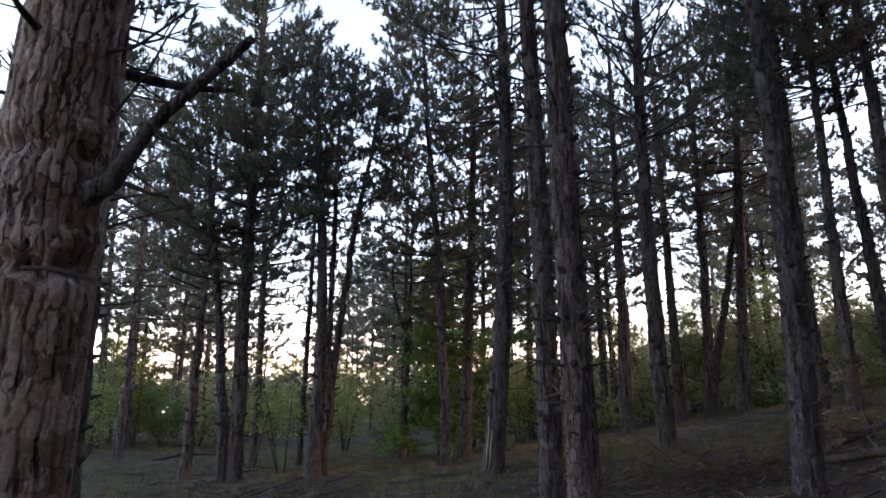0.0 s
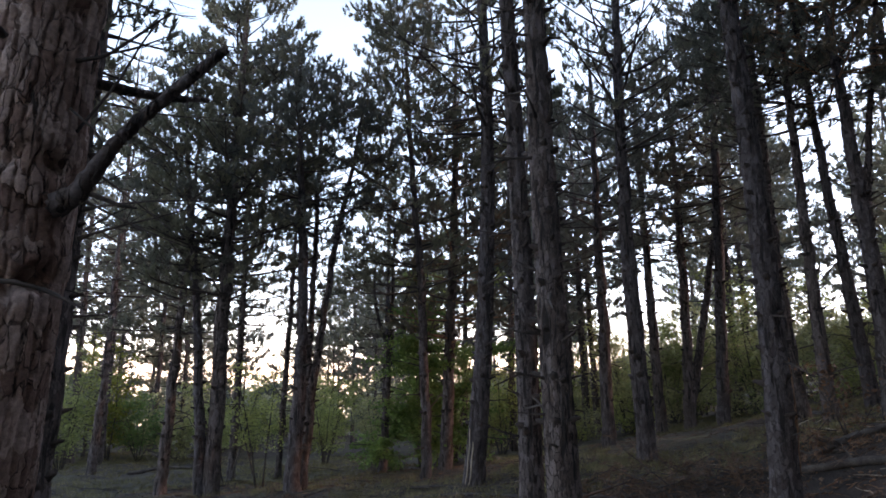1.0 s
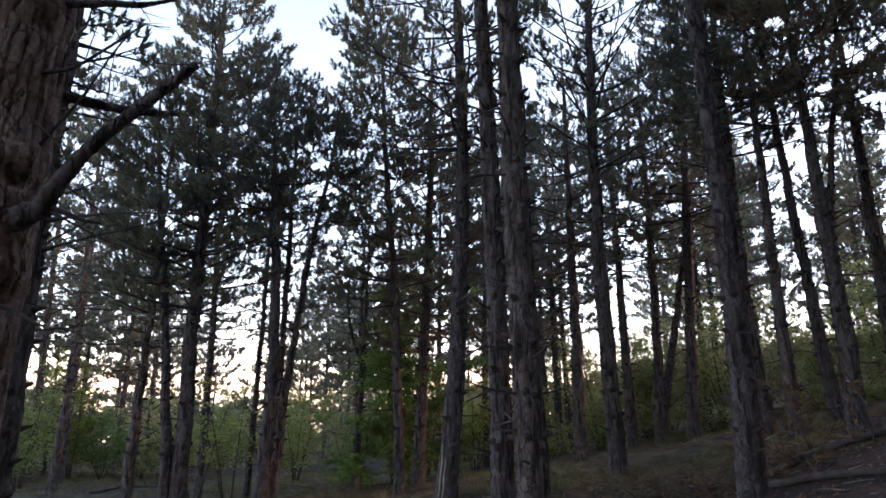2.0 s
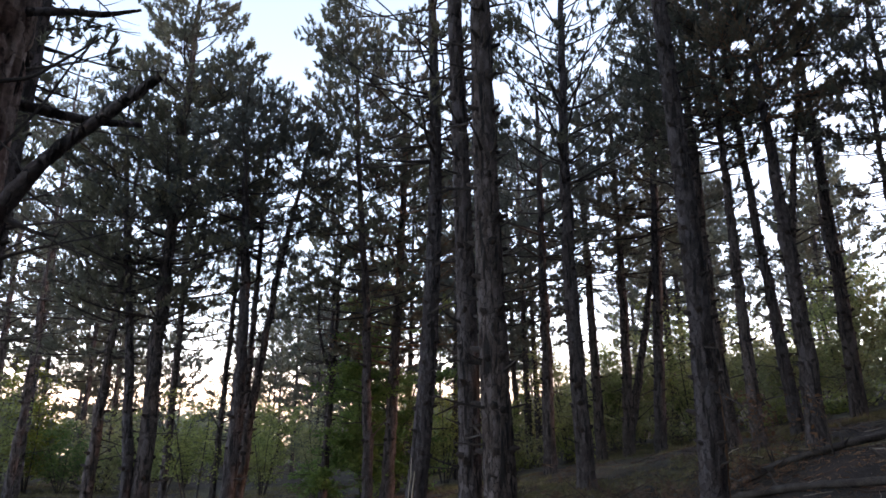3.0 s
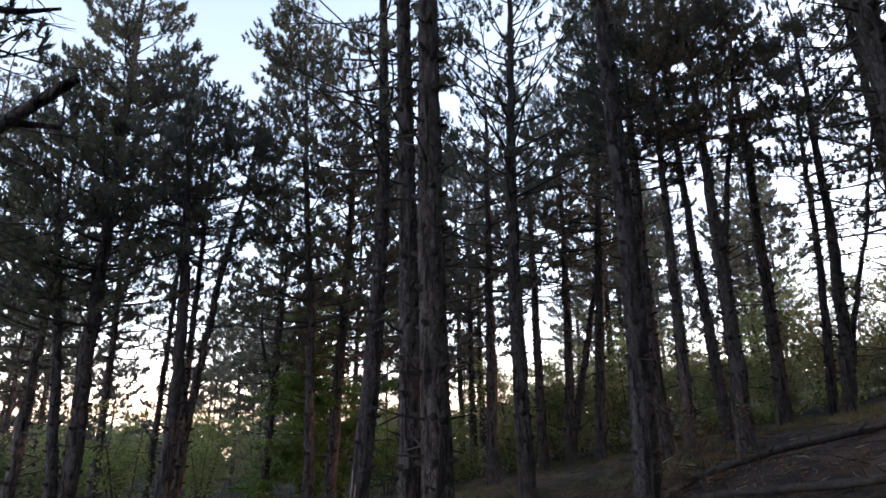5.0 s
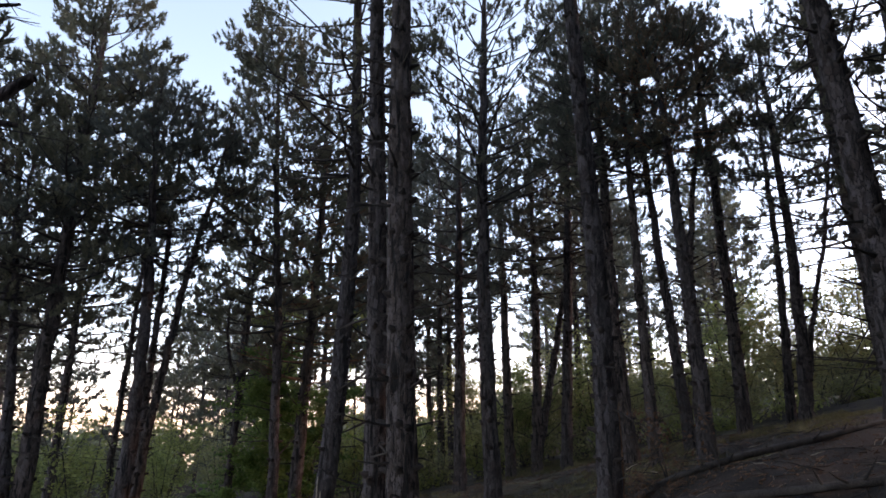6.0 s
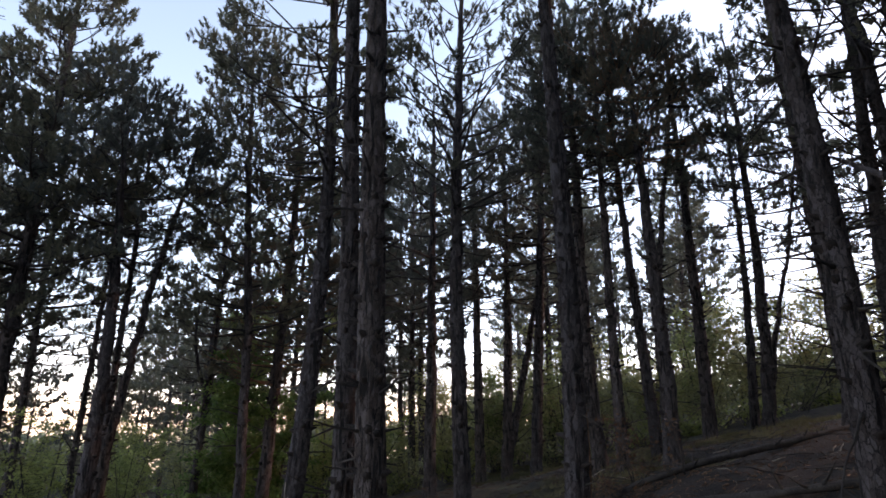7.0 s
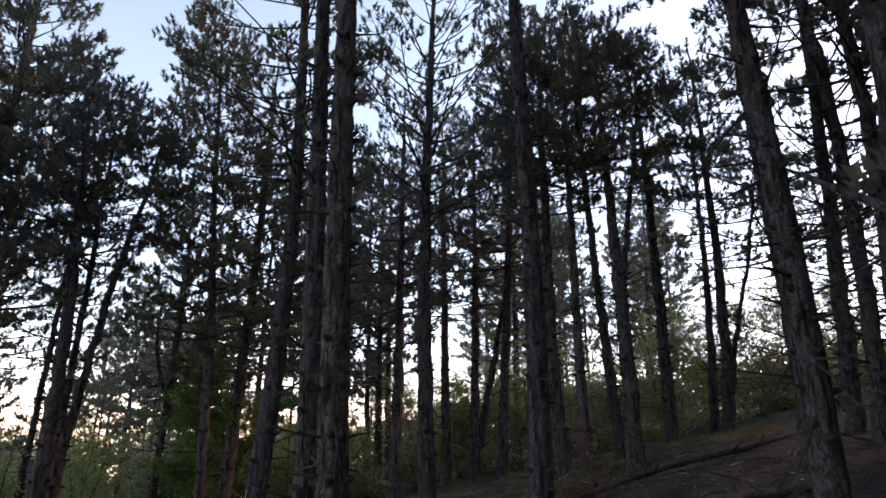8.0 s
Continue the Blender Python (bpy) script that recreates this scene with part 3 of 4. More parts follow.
# up the bank
torn = pine(3.73, 6.51, 0.32, 13, 0.035, -0.0073, 5.3, 8.3, 1.7, CLOSE, detail=2, band=(0, 6.2), dead=22, dead_len=0.3, dead_to=5.2)
pine(6.79, 11.08, 0.34, 11, -0.082, 0.0114, 3.6, 5.5, 1.7)
pine(6.65, 10.05, 0.25, 9.9, -0.017, 0.0024, 6.0, 5.6, 2.0, dense=1.15, bare=0.15)
pine(7.74, 10.52, 0.27, 9.7, -0.069, 0.0015, 5.8, 5.7, 1.9, dense=1.15, bare=0.15)
pine(7.06, 9.16, 0.35, 8.4, -0.002, -0.0032, 6.1, 5.6, 1.8, dense=1.2, brown=True)
pine(7.67, 9.96, 0.19, 9, -0.056, 0.0217, 6.0, 6.6, 1.2, THIN)
pine(9.78, 11.48, 0.34, 10.4, 0.021, -0.0032, 6.8, 6.4, 1.5, dense=0.8)
pine(11.13, 11.61, 0.24, 9.5, 0.086, -0.0070, 4.7, 4.2, 1.6, dense=0.7)
pine(10.31, 10.32, 0.30, 9.5, 0.092, -0.0100, 5.8, 4.4, 1.6, dense=0.6)
pine(10.49, 10.43, 0.14, 7.5, 0.089, 0.0344, 3.5, 4.2, 1.0, THIN)
pine(5.20, 4.02, 0.32, 12, 0.009, -0.0072, 5.3, 5.6, 2.0, CLOSE, dense=0.4, detail=2, band=(0, 6.0), dead=26, dead_len=1.0, dead_to=5.2)
pine(9.36, 7.68, 0.26, 10, 0.022, -0.0111, 3.6, 3.0, 1.8, dense=0.35, bare=0.3, dead=34, dead_len=1.2)
pine(8.99, 6.54, 0.29, 12, 0.049, 0.0011, 3.6, 3.4, 1.9, dense=0.25, bare=0.3, dead=28, dead_len=1.2)
pine(8.37, 5.70, 0.27, 12, 0.069, -0.0098, 6.5, 4.4, 2.0, dense=0.2, dead=28, dead_len=1.2)
pine(7.63, 5.01, 0.27, 12, 0.157, -0.0182, 5.8, 4.8, 1.8, dense=0.2, dead=28, dead_len=1.2)
limbed = pine(4.44, 2.58, 0.30, 12, 0.067, -0.0058, 3.9, 5.5, 1.6)

# on the bank beside and behind the camera: pines added to block light
for px, py, ph, pl, pr in ((3.5, -0.5, 9.0, 1.6, 1.7), (2.2, -2.2, 9.5, 2.2, 1.7), (6.6, 1.7, 8.0, 0.9, 1.5), (8.8, 3.4, 11.0, 3.0, 2.0), (9.5, 1.2, 11.0, 2.5, 2.0), (4.6, -1.6, 12.0, 4.5, 2.2), (11.5, 4.6, 12.0, 3.5, 2.0), (1.0, -4.4, 13.0, 5.0, 2.2), (-2.6, -1.5, 13.0, 5.0, 2.2), (-4.4, 2.2, 12.0, 5.5, 2.0)):
    pine(px, py, 0.3, ph, 0.0, 0.0, 5, pl, pr, "bushy low-boughed pine added to shade the bank" if pl < 3.6 else "tall pine added beside and behind the camera for shade", fine=0, dead=0, dense=1.0)

# the pine beside the camera, with its long broken limb
near_tree, near_stem, near_rng = pine(-1.12, 1.537, 0.278, 13, 0.035, 0.0, 5.0, 7.0, 1.8,
    "large pine with thick plated bark and a broken dead limb", detail=3, band=(1.0, 2.95), dead=0, knots=False)


def limb_on(tree, stem, points, radii, name, label, sides=14):
    """A dead limb through a few corner points, rounded off."""
    s = Shape()
    p = np.array(points, dtype=float) - stem.base
    u = np.linspace(0, len(p) - 1, 9 * (len(p) - 1))
    q = np.stack([np.interp(u, np.arange(len(p)), p[:, c]) for c in range(3)], -1)
    for i in range(5):
        q[1:-1] = (q[:-2] + 2 * q[1:-1] + q[2:]) / 4
    r = np.interp(u, np.arange(len(p)), radii)
    rng = np.random.default_rng(5)
    tube(s, q, r, sides, 1 + 0.07 * rng.normal(size=(len(q), sides)))
    return part(name, s, BARK if "limb" in name else TWIG, tree, label)


limb_on(near_tree, near_stem, [(-1.06, 1.62, 2.0), (-0.95, 1.55, 2.035), (-0.864, 1.51, 2.058), (-0.82, 1.512, 2.136), (-0.779, 1.511, 2.203), (-0.717, 1.519, 2.281), (-0.621, 1.529, 2.383), (-0.524, 1.533, 2.481)],
        (0.045, 0.034, 0.026, 0.021, 0.0175, 0.0165, 0.0155, 0.0125), "limb", "thick dead limb with a broken end")
limb_on(near_tree, near_stem, [(-1.0, 1.42, 1.823), (-0.933, 1.421, 1.822), (-0.873, 1.459, 1.804), (-0.772, 1.447, 1.757)], (0.006, 0.0065, 0.006, 0.002), "dead_twig", "", 7)
limb_on(near_tree, near_stem, [(-0.97, 1.545, 2.44), (-0.85, 1.541, 2.458), (-0.774, 1.536, 2.514), (-0.682, 1.536, 2.591)], (0.008, 0.005, 0.004, 0.002), "dead_twig", "", 7)
limb_on(near_tree, near_stem, [(-0.97, 1.64, 2.44), (-0.85, 1.755, 2.452), (-0.796, 1.835, 2.477), (-0.709, 1.923, 2.513)], (0.018, 0.015, 0.013, 0.008), "dead_limb", "", 9)
limb_on(near_tree, near_stem, [(-0.87, 1.513, 2.075), (-0.809, 1.518, 2.053), (-0.763, 1.519, 2.033), (-0.719, 1.529, 2.028)], (0.009, 0.007, 0.0055, 0.003), "dead_twig", "", 7)
limb_on(near_tree, near_stem, [(-1.04, 1.42, 2.446), (-1.044, 1.367, 2.461), (-1.052, 1.335, 2.486)], (0.012, 0.009, 0.007), "dead_twig", "", 7)
limb_on(near_tree, near_stem, [(-0.95, 1.569, 2.67), (-0.813, 1.613, 2.713), (-0.741, 1.65, 2.733), (-0.659, 1.687, 2.783)], (0.014, 0.011, 0.009, 0.004), "dead_limb", "", 9)
limb_on(near_tree, near_stem, [(-0.92, 1.527, 2.30), (-0.842, 1.522, 2.234), (-0.812, 1.516, 2.184)], (0.004, 0.003, 0.002), "dead_twig", "", 6)
limb_on(near_tree, near_stem, [(-0.92, 1.567, 2.25), (-0.862, 1.637, 2.43), (-0.84, 1.704, 2.595), (-0.823, 1.768, 2.712)], (0.005, 0.004, 0.003, 0.002), "dead_twig", "", 6)

limb_on(forked[0], forked[1], [(-0.90, 14.97, 2.2), (-1.08, 14.95, 2.7), (-1.25, 14.95, 3.4), (-1.24, 14.95, 4.6)], (0.05, 0.042, 0.034, 0.012), "limb", "second stem of a fork", 8)
limb_on(limbed[0], limbed[1], [(4.55, 2.50, 2.9), (4.59, 2.71, 3.18), (4.61, 3.05, 3.45), (4.58, 3.42, 3.76)], (0.045, 0.034, 0.028, 0.014), "limb", "thick dead limb reaching out over the bank", 10)


def streak(tree, stem, azimuth, low, high, wide, mat, label):
    """A pale strip of resin or torn bark that runs down a trunk."""
    s = Shape()
    h = np.linspace(low, high, 14)
    az = azimuth + 0.10 * np.sin(h * 5.3) + 0.05 * np.sin(h * 13)
    out = np.stack([np.cos(az), np.sin(az), np.zeros(14)], -1)
    tube(s, stem.at(h) + out * (stem.radius(h) * 1.0 + 0.004)[:, None], wide * (0.35 + 0.65 * np.sin(np.linspace(0.2, 2.9, 14))), 6)
    return part("bark_streak", s, mat, tree, label)


streak(streaked[0], streaked[1], -2.5, 0.02, 0.85, 0.014, PALE, "pale resin streak")
streak(streaked[0], streaked[1], -2.1, 0.02, 0.65, 0.014, PALE, "pale resin streak")
streak(torn[0], torn[1], -0.25, 0.3, 1.5, 0.026, BARK_UPPER, "torn orange strip of bark")


# ---------------------------------------------------------------- woods all round
FAR = [pine(-200 - 8 * i, -200, 0.30, 12.5 + i * 0.5, 0.01, 0.0, 5, 3.6 + 0.5 * (i % 3), 1.9, "tall pine in the woods behind the stand and in the added shade belt",
            detail=0, dense=0.75, dead=0, fine=0, group="pines of the far woods")[0] for i in range(4)]
EDGE = [pine(-240 - 8 * i, -200, 0.26, 11.0 + 1.2 * i, 0.015 * (i - 1), 0.0, 5, 1.9 + 0.6 * i, 2.5, "pine with low spreading boughs beyond the clearing",
             detail=0, dense=0.6, dead=0, fine=0, group="pines of the far woods")[0] for i in range(3)]
# coarse dense pine for places out of view, added to block sky and sun
BACK_SHADE = pine(-200, -220, 0.32, 13, 0.01, 0.0, 5, 3.2, 2.1, "tall pine in the woods behind the stand and in the added shade belt", detail=0, dense=1.1, dead=0, fine=-1, group="pines of the far woods")[0]
far_rng = random.Random(4)
spots = []


def sow(count, from_deg, to_deg, near, far, gap):
    """Random places in a ring sector, kept apart."""
    tries = 0
    while count > 0 and tries < 3000:
        tries += 1
        ang, d = radians(far_rng.uniform(from_deg, to_deg)), near + (far - near) * far_rng.random() ** 0.8
        x, y = d * math.sin(ang), d * math.cos(ang)
        bearing = math.degrees(ang)
        if -15 < bearing < -2 and d < 40 or -17 < bearing < -10.5 or 19 < bearing < 23.5:      # the open windows in the stand
            continue
        if all((x - p) ** 2 + (y - q) ** 2 > gap ** 2 for p, q in spots):
            spots.append((x, y))
            count -= 1


sow(26, -58, 30, 23, 55, 2.8)
sow(10, 30, 66, 28, 52, 2.6)
# unseen belt to the right and behind, added to shade bank and trunks
sow(56, 72, 140, 9, 38, 2.4)
sow(30, 95, 185, 5.0, 15, 1.9)
sow(9, 165, 302, 14.0, 30, 2.4)
for i, (x, y) in enumerate(spots):
    m = pose(x, y, g(x, y), far_rng.gauss(0, 1.5), far_rng.gauss(0, 1.5), far_rng.uniform(0, 360))
    ahead = -60 < math.degrees(math.atan2(x, y)) < 68
    if i < len(FAR):
        FAR[i].matrix_basis = m
    elif i == len(spots) - 1:
        BACK_SHADE.matrix_basis = m
    else:
        copy_thing(FAR[i % len(FAR)] if ahead else BACK_SHADE, m)

# pines along the far side of the clearing
for i, (az, d) in enumerate(((-21, 34), (-18.5, 42), (-8.9, 51), (-7.9, 43), (-6.6, 37), (-5.2, 48), (-3.4, 41), (-1.5, 46), (0.8, 38), (-23.5, 40), (-26, 33), (-2.6, 54), (27, 36), (30.5, 33), (33.5, 40), (37, 35), (41, 38), (24, 44))):
    x, y = d * math.sin(radians(az)), d * math.cos(radians(az))
    m = pose(x, y, g(x, y), 0, 0, 77 * i)
    if i < 3:
        EDGE[i].matrix_basis = m
    else:
        copy_thing(EDGE[i % 3], m)


YOUNG = [pine(-270 - 8 * i, -200, 0.15, 6.2 + 1.3 * i, 0.02, 0.0, 4, 1.0 + 0.4 * i, 1.6, "young pine with tiered boughs at the edge of the clearing",
              detail=0, dense=0.45, dead=0, fine=0, bare=0.15, group="pines of the far woods")[0] for i in range(2)]
for i, (az, d) in enumerate(((-28, 27), (-21, 31), (-16.2, 33), (-11.8, 37), (-8.3, 33), (-4.6, 31), (13.5, 35))):
    x, y = d * math.sin(radians(az)), d * math.cos(radians(az))
    m = pose(x, y, g(x, y), 0, 0, 101 * i)
    if i < 2:
        YOUNG[i].matrix_basis = m
    else:
        copy_thing(YOUNG[i % 2], m)


def far_woods():
    """The woods that close the view beyond the stand, rising to the right."""
    rng = np.random.default_rng(77)
    cent = []
    for i in range(210):
        az = rng.uniform(-78, 84)
        d = rng.uniform(52, 84)
        x, y = d * math.sin(radians(az)), d * math.cos(radians(az))
        z0 = g(x, y)
        rise = np.interp(az, [-80, -40, -5, 9, 18, 30, 50, 84], [-0.4, -0.9, -1.5, 0.2, 1.8, 3.0, 4.6, 9.0])
        top = 1.6 + d * math.tan(radians(rise)) * rng.uniform(0.75, 1.2) + rng.normal() * 0.9
        tall, wide = max(3.0, top - z0), rng.uniform(1.8, 3.2)
        n = 480
        p = unit(rng.normal(size=(n, 3))) * rng.uniform(0.55, 1.0, (n, 1))
        p *= (0.72 + 0.5 * value_noise(p * 2.6 + i * 7.3, 61))[:, None]
        cent.append(p * [wide, wide, tall * 0.55] + [x, y, z0 + tall * 0.5])
    s = Shape()
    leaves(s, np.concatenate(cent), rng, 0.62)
    ob = new("far_woods", s.mesh("far_woods", LEAVES_HAZED, False))
    tagged(ob, "grey-green woods beyond the pine stand, haze painted into the leaf colour", "woods", kind="stuff")


far_woods()


# ---------------------------------------------------------------- undergrowth
def shrub(x, y, tall, wide, count, mat, label, seed, size=0.07, stems=6, low=0.15, category="shrub", droop=0.0, layered=False, wood=TWIG):
    """Thin stems that fork into sprays, with leaves along every spray."""
    rng = np.random.default_rng(seed)
    base = np.array([x, y, g(x, y)])
    ob = thing("shrub" if category == "shrub" else "sapling", base, label, category, "undergrowth")
    cent, twigs = [], Shape()
    for i in range(stems):
        s = Shape()
        az = rng.uniform(0, 2 * np.pi)
        ln = tall * rng.uniform(0.7, 1.05)
        spread = wide / tall * rng.uniform(0.1, 0.75)
        if stems == 1:
            ln, spread = tall, 0.06
        line = bough(rng, np.array([math.cos(az), math.sin(az), -0.3]) * 0.08 * (stems > 1), az, ln, math.pi / 2 - spread, -0.2 + droop, 9)
        tube(s, line, np.linspace(0.008 + 0.004 * tall, 0.004, 9), 4)
        k = int(7 + tall * 3.5)
        for j in range(k):
            w = rng.uniform(low, 1)
            q = np.array([np.interp(w * 8, np.arange(9), line[:, c]) for c in range(3)])
            sl = wide * rng.uniform(0.25, 0.75) * (1.15 - w * 0.75)
            sub = bough(rng, q, rng.uniform(0, 2 * np.pi), sl, (0.05 if layered else 0.35) + rng.normal() * 0.15, 0.1 + droop, 5)
            tube(twigs, sub[[0, 4]], [0.005, 0.002], 3, cap=False)
            n = max(3, int(1.15 * count / stems / k))
            t = rng.uniform(0.15, 1.0, n)
            pts = np.stack([np.interp(t * 4, np.arange(5), sub[:, c]) for c in range(3)], -1)
            cent.append(pts + rng.normal(size=(n, 3)) * [0.09, 0.09, 0.04 if layered else 0.09] * (0.5 + wide * 0.3))
        part("stem", s, wood, ob)
    part("twig_spray", twigs, TWIG, ob, kind="stuff")
    lv = Shape()
    leaves(lv, np.concatenate(cent), rng, size)
    part("foliage", lv, mat, ob, kind="stuff", smooth=False)
    return ob


shrub(-11.5, 23.3, 4.6, 2.2, 4200, LEAVES_SUNLIT, "bushy sapling with evening sunlight painted into its yellow-green leaves", 1, 0.10, 4)
shrub(-10.9, 19.3, 3.6, 1.9, 3600, LEAVES, "green leafy thicket beneath the pines", 2, 0.09)
shrub(-12.8, 20.5, 4.0, 2.0, 3600, LEAVES, "green leafy thicket beneath the pines", 3, 0.09)
shrub(-10.6, 23.7, 2.6, 2.0, 3000, LEAVES_DARK, "dark blue-green thicket at the edge of the clearing", 4, 0.09)
shrub(-8.0, 24.5, 2.4, 1.8, 2600, LEAVES, "green leafy thicket beneath the pines", 5, 0.09)
shrub(-3.48, 13.6, 3.2, 1.2, 900, LEAVES, "thin sapling with sparse flat sprays of leaves", 6, 0.075, 3, 0.3, "sapling", layered=True)
shrub(-4.6, 15.0, 2.8, 1.2, 900, LEAVES, "thin sapling with sparse flat sprays of leaves", 7, 0.075, 3, 0.3, "sapling", layered=True)
shrub(-4.6, 29.0, 3.6, 2.3, 3000, LEAVES, "bright green rounded shrub behind the clearing", 8, 0.09)
shrub(-7.4, 27.0, 3.0, 2.0, 2600, LEAVES, "bright green rounded shrub behind the clearing", 9, 0.09)
shrub(-0.1, 16.0, 5.2, 2.9, 22000, LEAVES_DARK, "dense dark green young tree with drooping sprays", 10, 0.085, 5, 0.12, "sapling", -0.25, True)
shrub(0.75, 16.6, 6.6, 1.7, 11000, LEAVES, "leafy green young tree with drooping sprays", 11, 0.085, 3, 0.15, "sapling", -0.15, True)
shrub(-1.25, 15.4, 1.7, 1.5, 2600, LEAVES_DARK, "low dark green spray at the foot of the young tree", 21, 0.085, 3, 0.15, "sapling", -0.5, True)
shrub(-3.3, 21.0, 3.0, 1.6, 3000, LEAVES, "bright green rounded shrub behind the clearing", 22, 0.09)
shrub(-2.2, 27.5, 3.4, 2.2, 3000, LEAVES_OLIVE, "pale olive shrub at the back of the clearing", 23, 0.10)
shrub(2.2, 17.9, 3.0, 1.7, 3000, LEAVES, "green leafy thicket beneath the pines", 12, 0.09)
shrub(3.6, 19.5, 2.6, 1.7, 2400, LEAVES, "green leafy thicket beneath the pines", 13, 0.09)
shrub(6.8, 25.1, 3.4, 1.6, 1900, LEAVES_SUNLIT, "bushy sapling with evening sunlight painted into its yellow-green leaves", 14, 0.10, 4)
for i in range(11):
    shrub(5.5 + 0.42 * i + 0.3 * math.sin(i * 2.1), 25.5 + 1.2 * math.sin(i * 1.7), 6.0 + math.sin(i * 3.1), 0.8, 260, LEAVES, "tall pale bare-stemmed sapling in a cluster", 30 + i, 0.08, 1, 0.5, "sapling", wood=PALE)
hedge = random.Random(9)
for i in range(32):
    ang = radians(-40 + 58 * i / 31 + hedge.gauss(0, 1))
    d = (40 if -17 < math.degrees(ang) < 0 else 31) + 4 * math.sin(i * 2.3) + hedge.uniform(-1.5, 1.5)
    shrub(d * math.sin(ang), d * math.cos(ang), hedge.uniform(1.2, 3.0), 2.4, 1800, (LEAVES, LEAVES_OLIVE, LEAVES)[i % 3],
          "green thicket along the far edge of the clearing", 130 + i, 0.14, 5, 0.0)
for i in range(34):
    f = i / 33
    ang = radians(17 + 37 * f + hedge.gauss(0, 0.9))
    d = 20.5 + 3.5 * (i % 2) + hedge.uniform(-1.5, 1.5)
    shrub(d * math.sin(ang), d * math.cos(ang), hedge.uniform(2.4, 4.6), 2.2, 2500, (LEAVES_OLIVE, LEAVES, LEAVES_OLIVE)[i % 3],
          "olive-green thicket of thin-stemmed saplings", 60 + i, 0.095, 4, 0.12)

for i in range(20):
    ang = radians(10 + 50 * i / 19 + hedge.gauss(0, 0.7))
    d = 19.0 + hedge.uniform(-1.5, 1.5)
    shrub(d * math.sin(ang), d * math.cos(ang), hedge.uniform(0.5, 1.3), 1.3, 700, (LEAVES_OLIVE, LEAVES)[i % 2], "low green bush on the crest of the bank", 200 + i, 0.09, 5, 0.0)

for i in range(10):
    ang = radians(1 + 23 * i / 9 + hedge.gauss(0, 0.6))
    d = 27 + hedge.uniform(-3, 3)
    shrub(d * math.sin(ang), d * math.cos(ang), hedge.uniform(2.0, 3.0), 2.2, 2600, (LEAVES, LEAVES_OLIVE)[i % 2], "green thicket in the gaps behind the stand", 260 + i, 0.115, 5, 0.0)

shrub(5.75, 8.3, 1.2, 0.8, 260, DRY, "dead young bush with rust-brown leaves", 301, 0.07, 4, 0.2)


def arch(points, radius, label):
    """A thin bent stem, rooted in the ground."""
    p = np.array(points)
    base = np.array([p[0, 0], p[0, 1], g(p[0, 0], p[0, 1])])
    ob = thing("bent_sapling", base, label, "sapling", "undergrowth")
    u = np.linspace(0, len(p) - 1, 8 * len(p))
    q = np.stack([np.interp(u, np.arange(len(p)), p[:, c]) for c in range(3)], -1) - base
    q[0, 2] = -0.05
    for i in range(10):
        q[1:-1] = (q[:-2] + 2 * q[1:-1] + q[2:]) / 4
    s = Shape()
    tube(s, q, np.linspace(radius, radius * 0.3, len(q)), 6)
    part("stem", s, TWIG, ob)


arch([(5.95, 7.47, 0.9), (5.86, 7.41, 1.4), (5.66, 7.44, 1.83), (5.4, 7.51, 2.04), (5.05, 7.62, 2.07)], 0.014, "thin dead sapling bent over in an arch")


def fallen_log(points, r0, r1, label, seed, mat=LOGWOOD, snags=5):
    """A fallen stem that lies along the ground, with broken stubs."""
    rng = np.random.default_rng(seed)
    p = np.array([(x, y, g(x, y) + r0 * 0.8 + up) for x, y, up in points])
    u = np.linspace(0, len(p) - 1, 12 * (len(p) - 1))
    q = np.stack([np.interp(u, np.arange(len(p)), p[:, c]) for c in range(3)], -1)
    for i in range(12):
        q[1:-1] = (q[:-2] + 2 * q[1:-1] + q[2:]) / 4
    base = q[0].copy()
    base[2] -= r0
    ob = thing("fallen_log", base, label, "log", "fallen wood")
    s = Shape()
    tube(s, q - base, np.linspace(r0, r1, len(q)), 14, 1 + 0.11 * rng.normal(size=(len(q), 14)))
    part("stem", s, mat, ob)
    for i in range(snags):
        w = rng.uniform(0.1, 0.95) * (len(q) - 1)
        c = np.array([np.interp(w, np.arange(len(q)), q[:, k]) for k in range(3)]) - base
        t = Shape()
        f = bough(rng, c, rng.uniform(0, 6.28), rng.uniform(0.06, 0.35), rng.uniform(0.2, 1.2), 0.2, 5)
        tube(t, f, np.linspace(r1 * 0.5, 0.004, 5), 6)
        part("stub", t, mat, ob)
    return ob


fallen_log([(4.75, 7.8, 0.02), (5.35, 7.75, 0.07), (6.2, 7.5, 0.07), (7.6, 7.6, 0.06), (9.2, 7.5, 0.03)], 0.040, 0.052, "long grey fallen pine stem lying across the bank", 1, snags=10)
fallen_log([(4.5, 7.62, 0.0), (4.9, 6.9, 0.03), (5.38, 5.72, 0.02), (6.25, 4.9, 0.0)], 0.046, 0.042, "thick grey log resting low on the bank", 2, snags=8)
fallen_log([(-0.38, 9.4, 0.0), (0.5, 8.95, 0.02), (1.3, 8.4, 0.0)], 0.020, 0.024, "thin fallen stick beside the track", 4, snags=2)
fallen_log([(-0.93, 11.0, 0.0), (-0.2, 10.7, 0.02), (0.45, 10.25, 0.0)], 0.018, 0.02, "thin fallen stick beside the track", 5, snags=2)
fallen_log([(1.75, 7.75, 0.0), (2.1, 7.75, 0.05), (2.55, 7.8, 0.0)], 0.024, 0.018, "thin fallen stick beside the track", 6, snags=3)
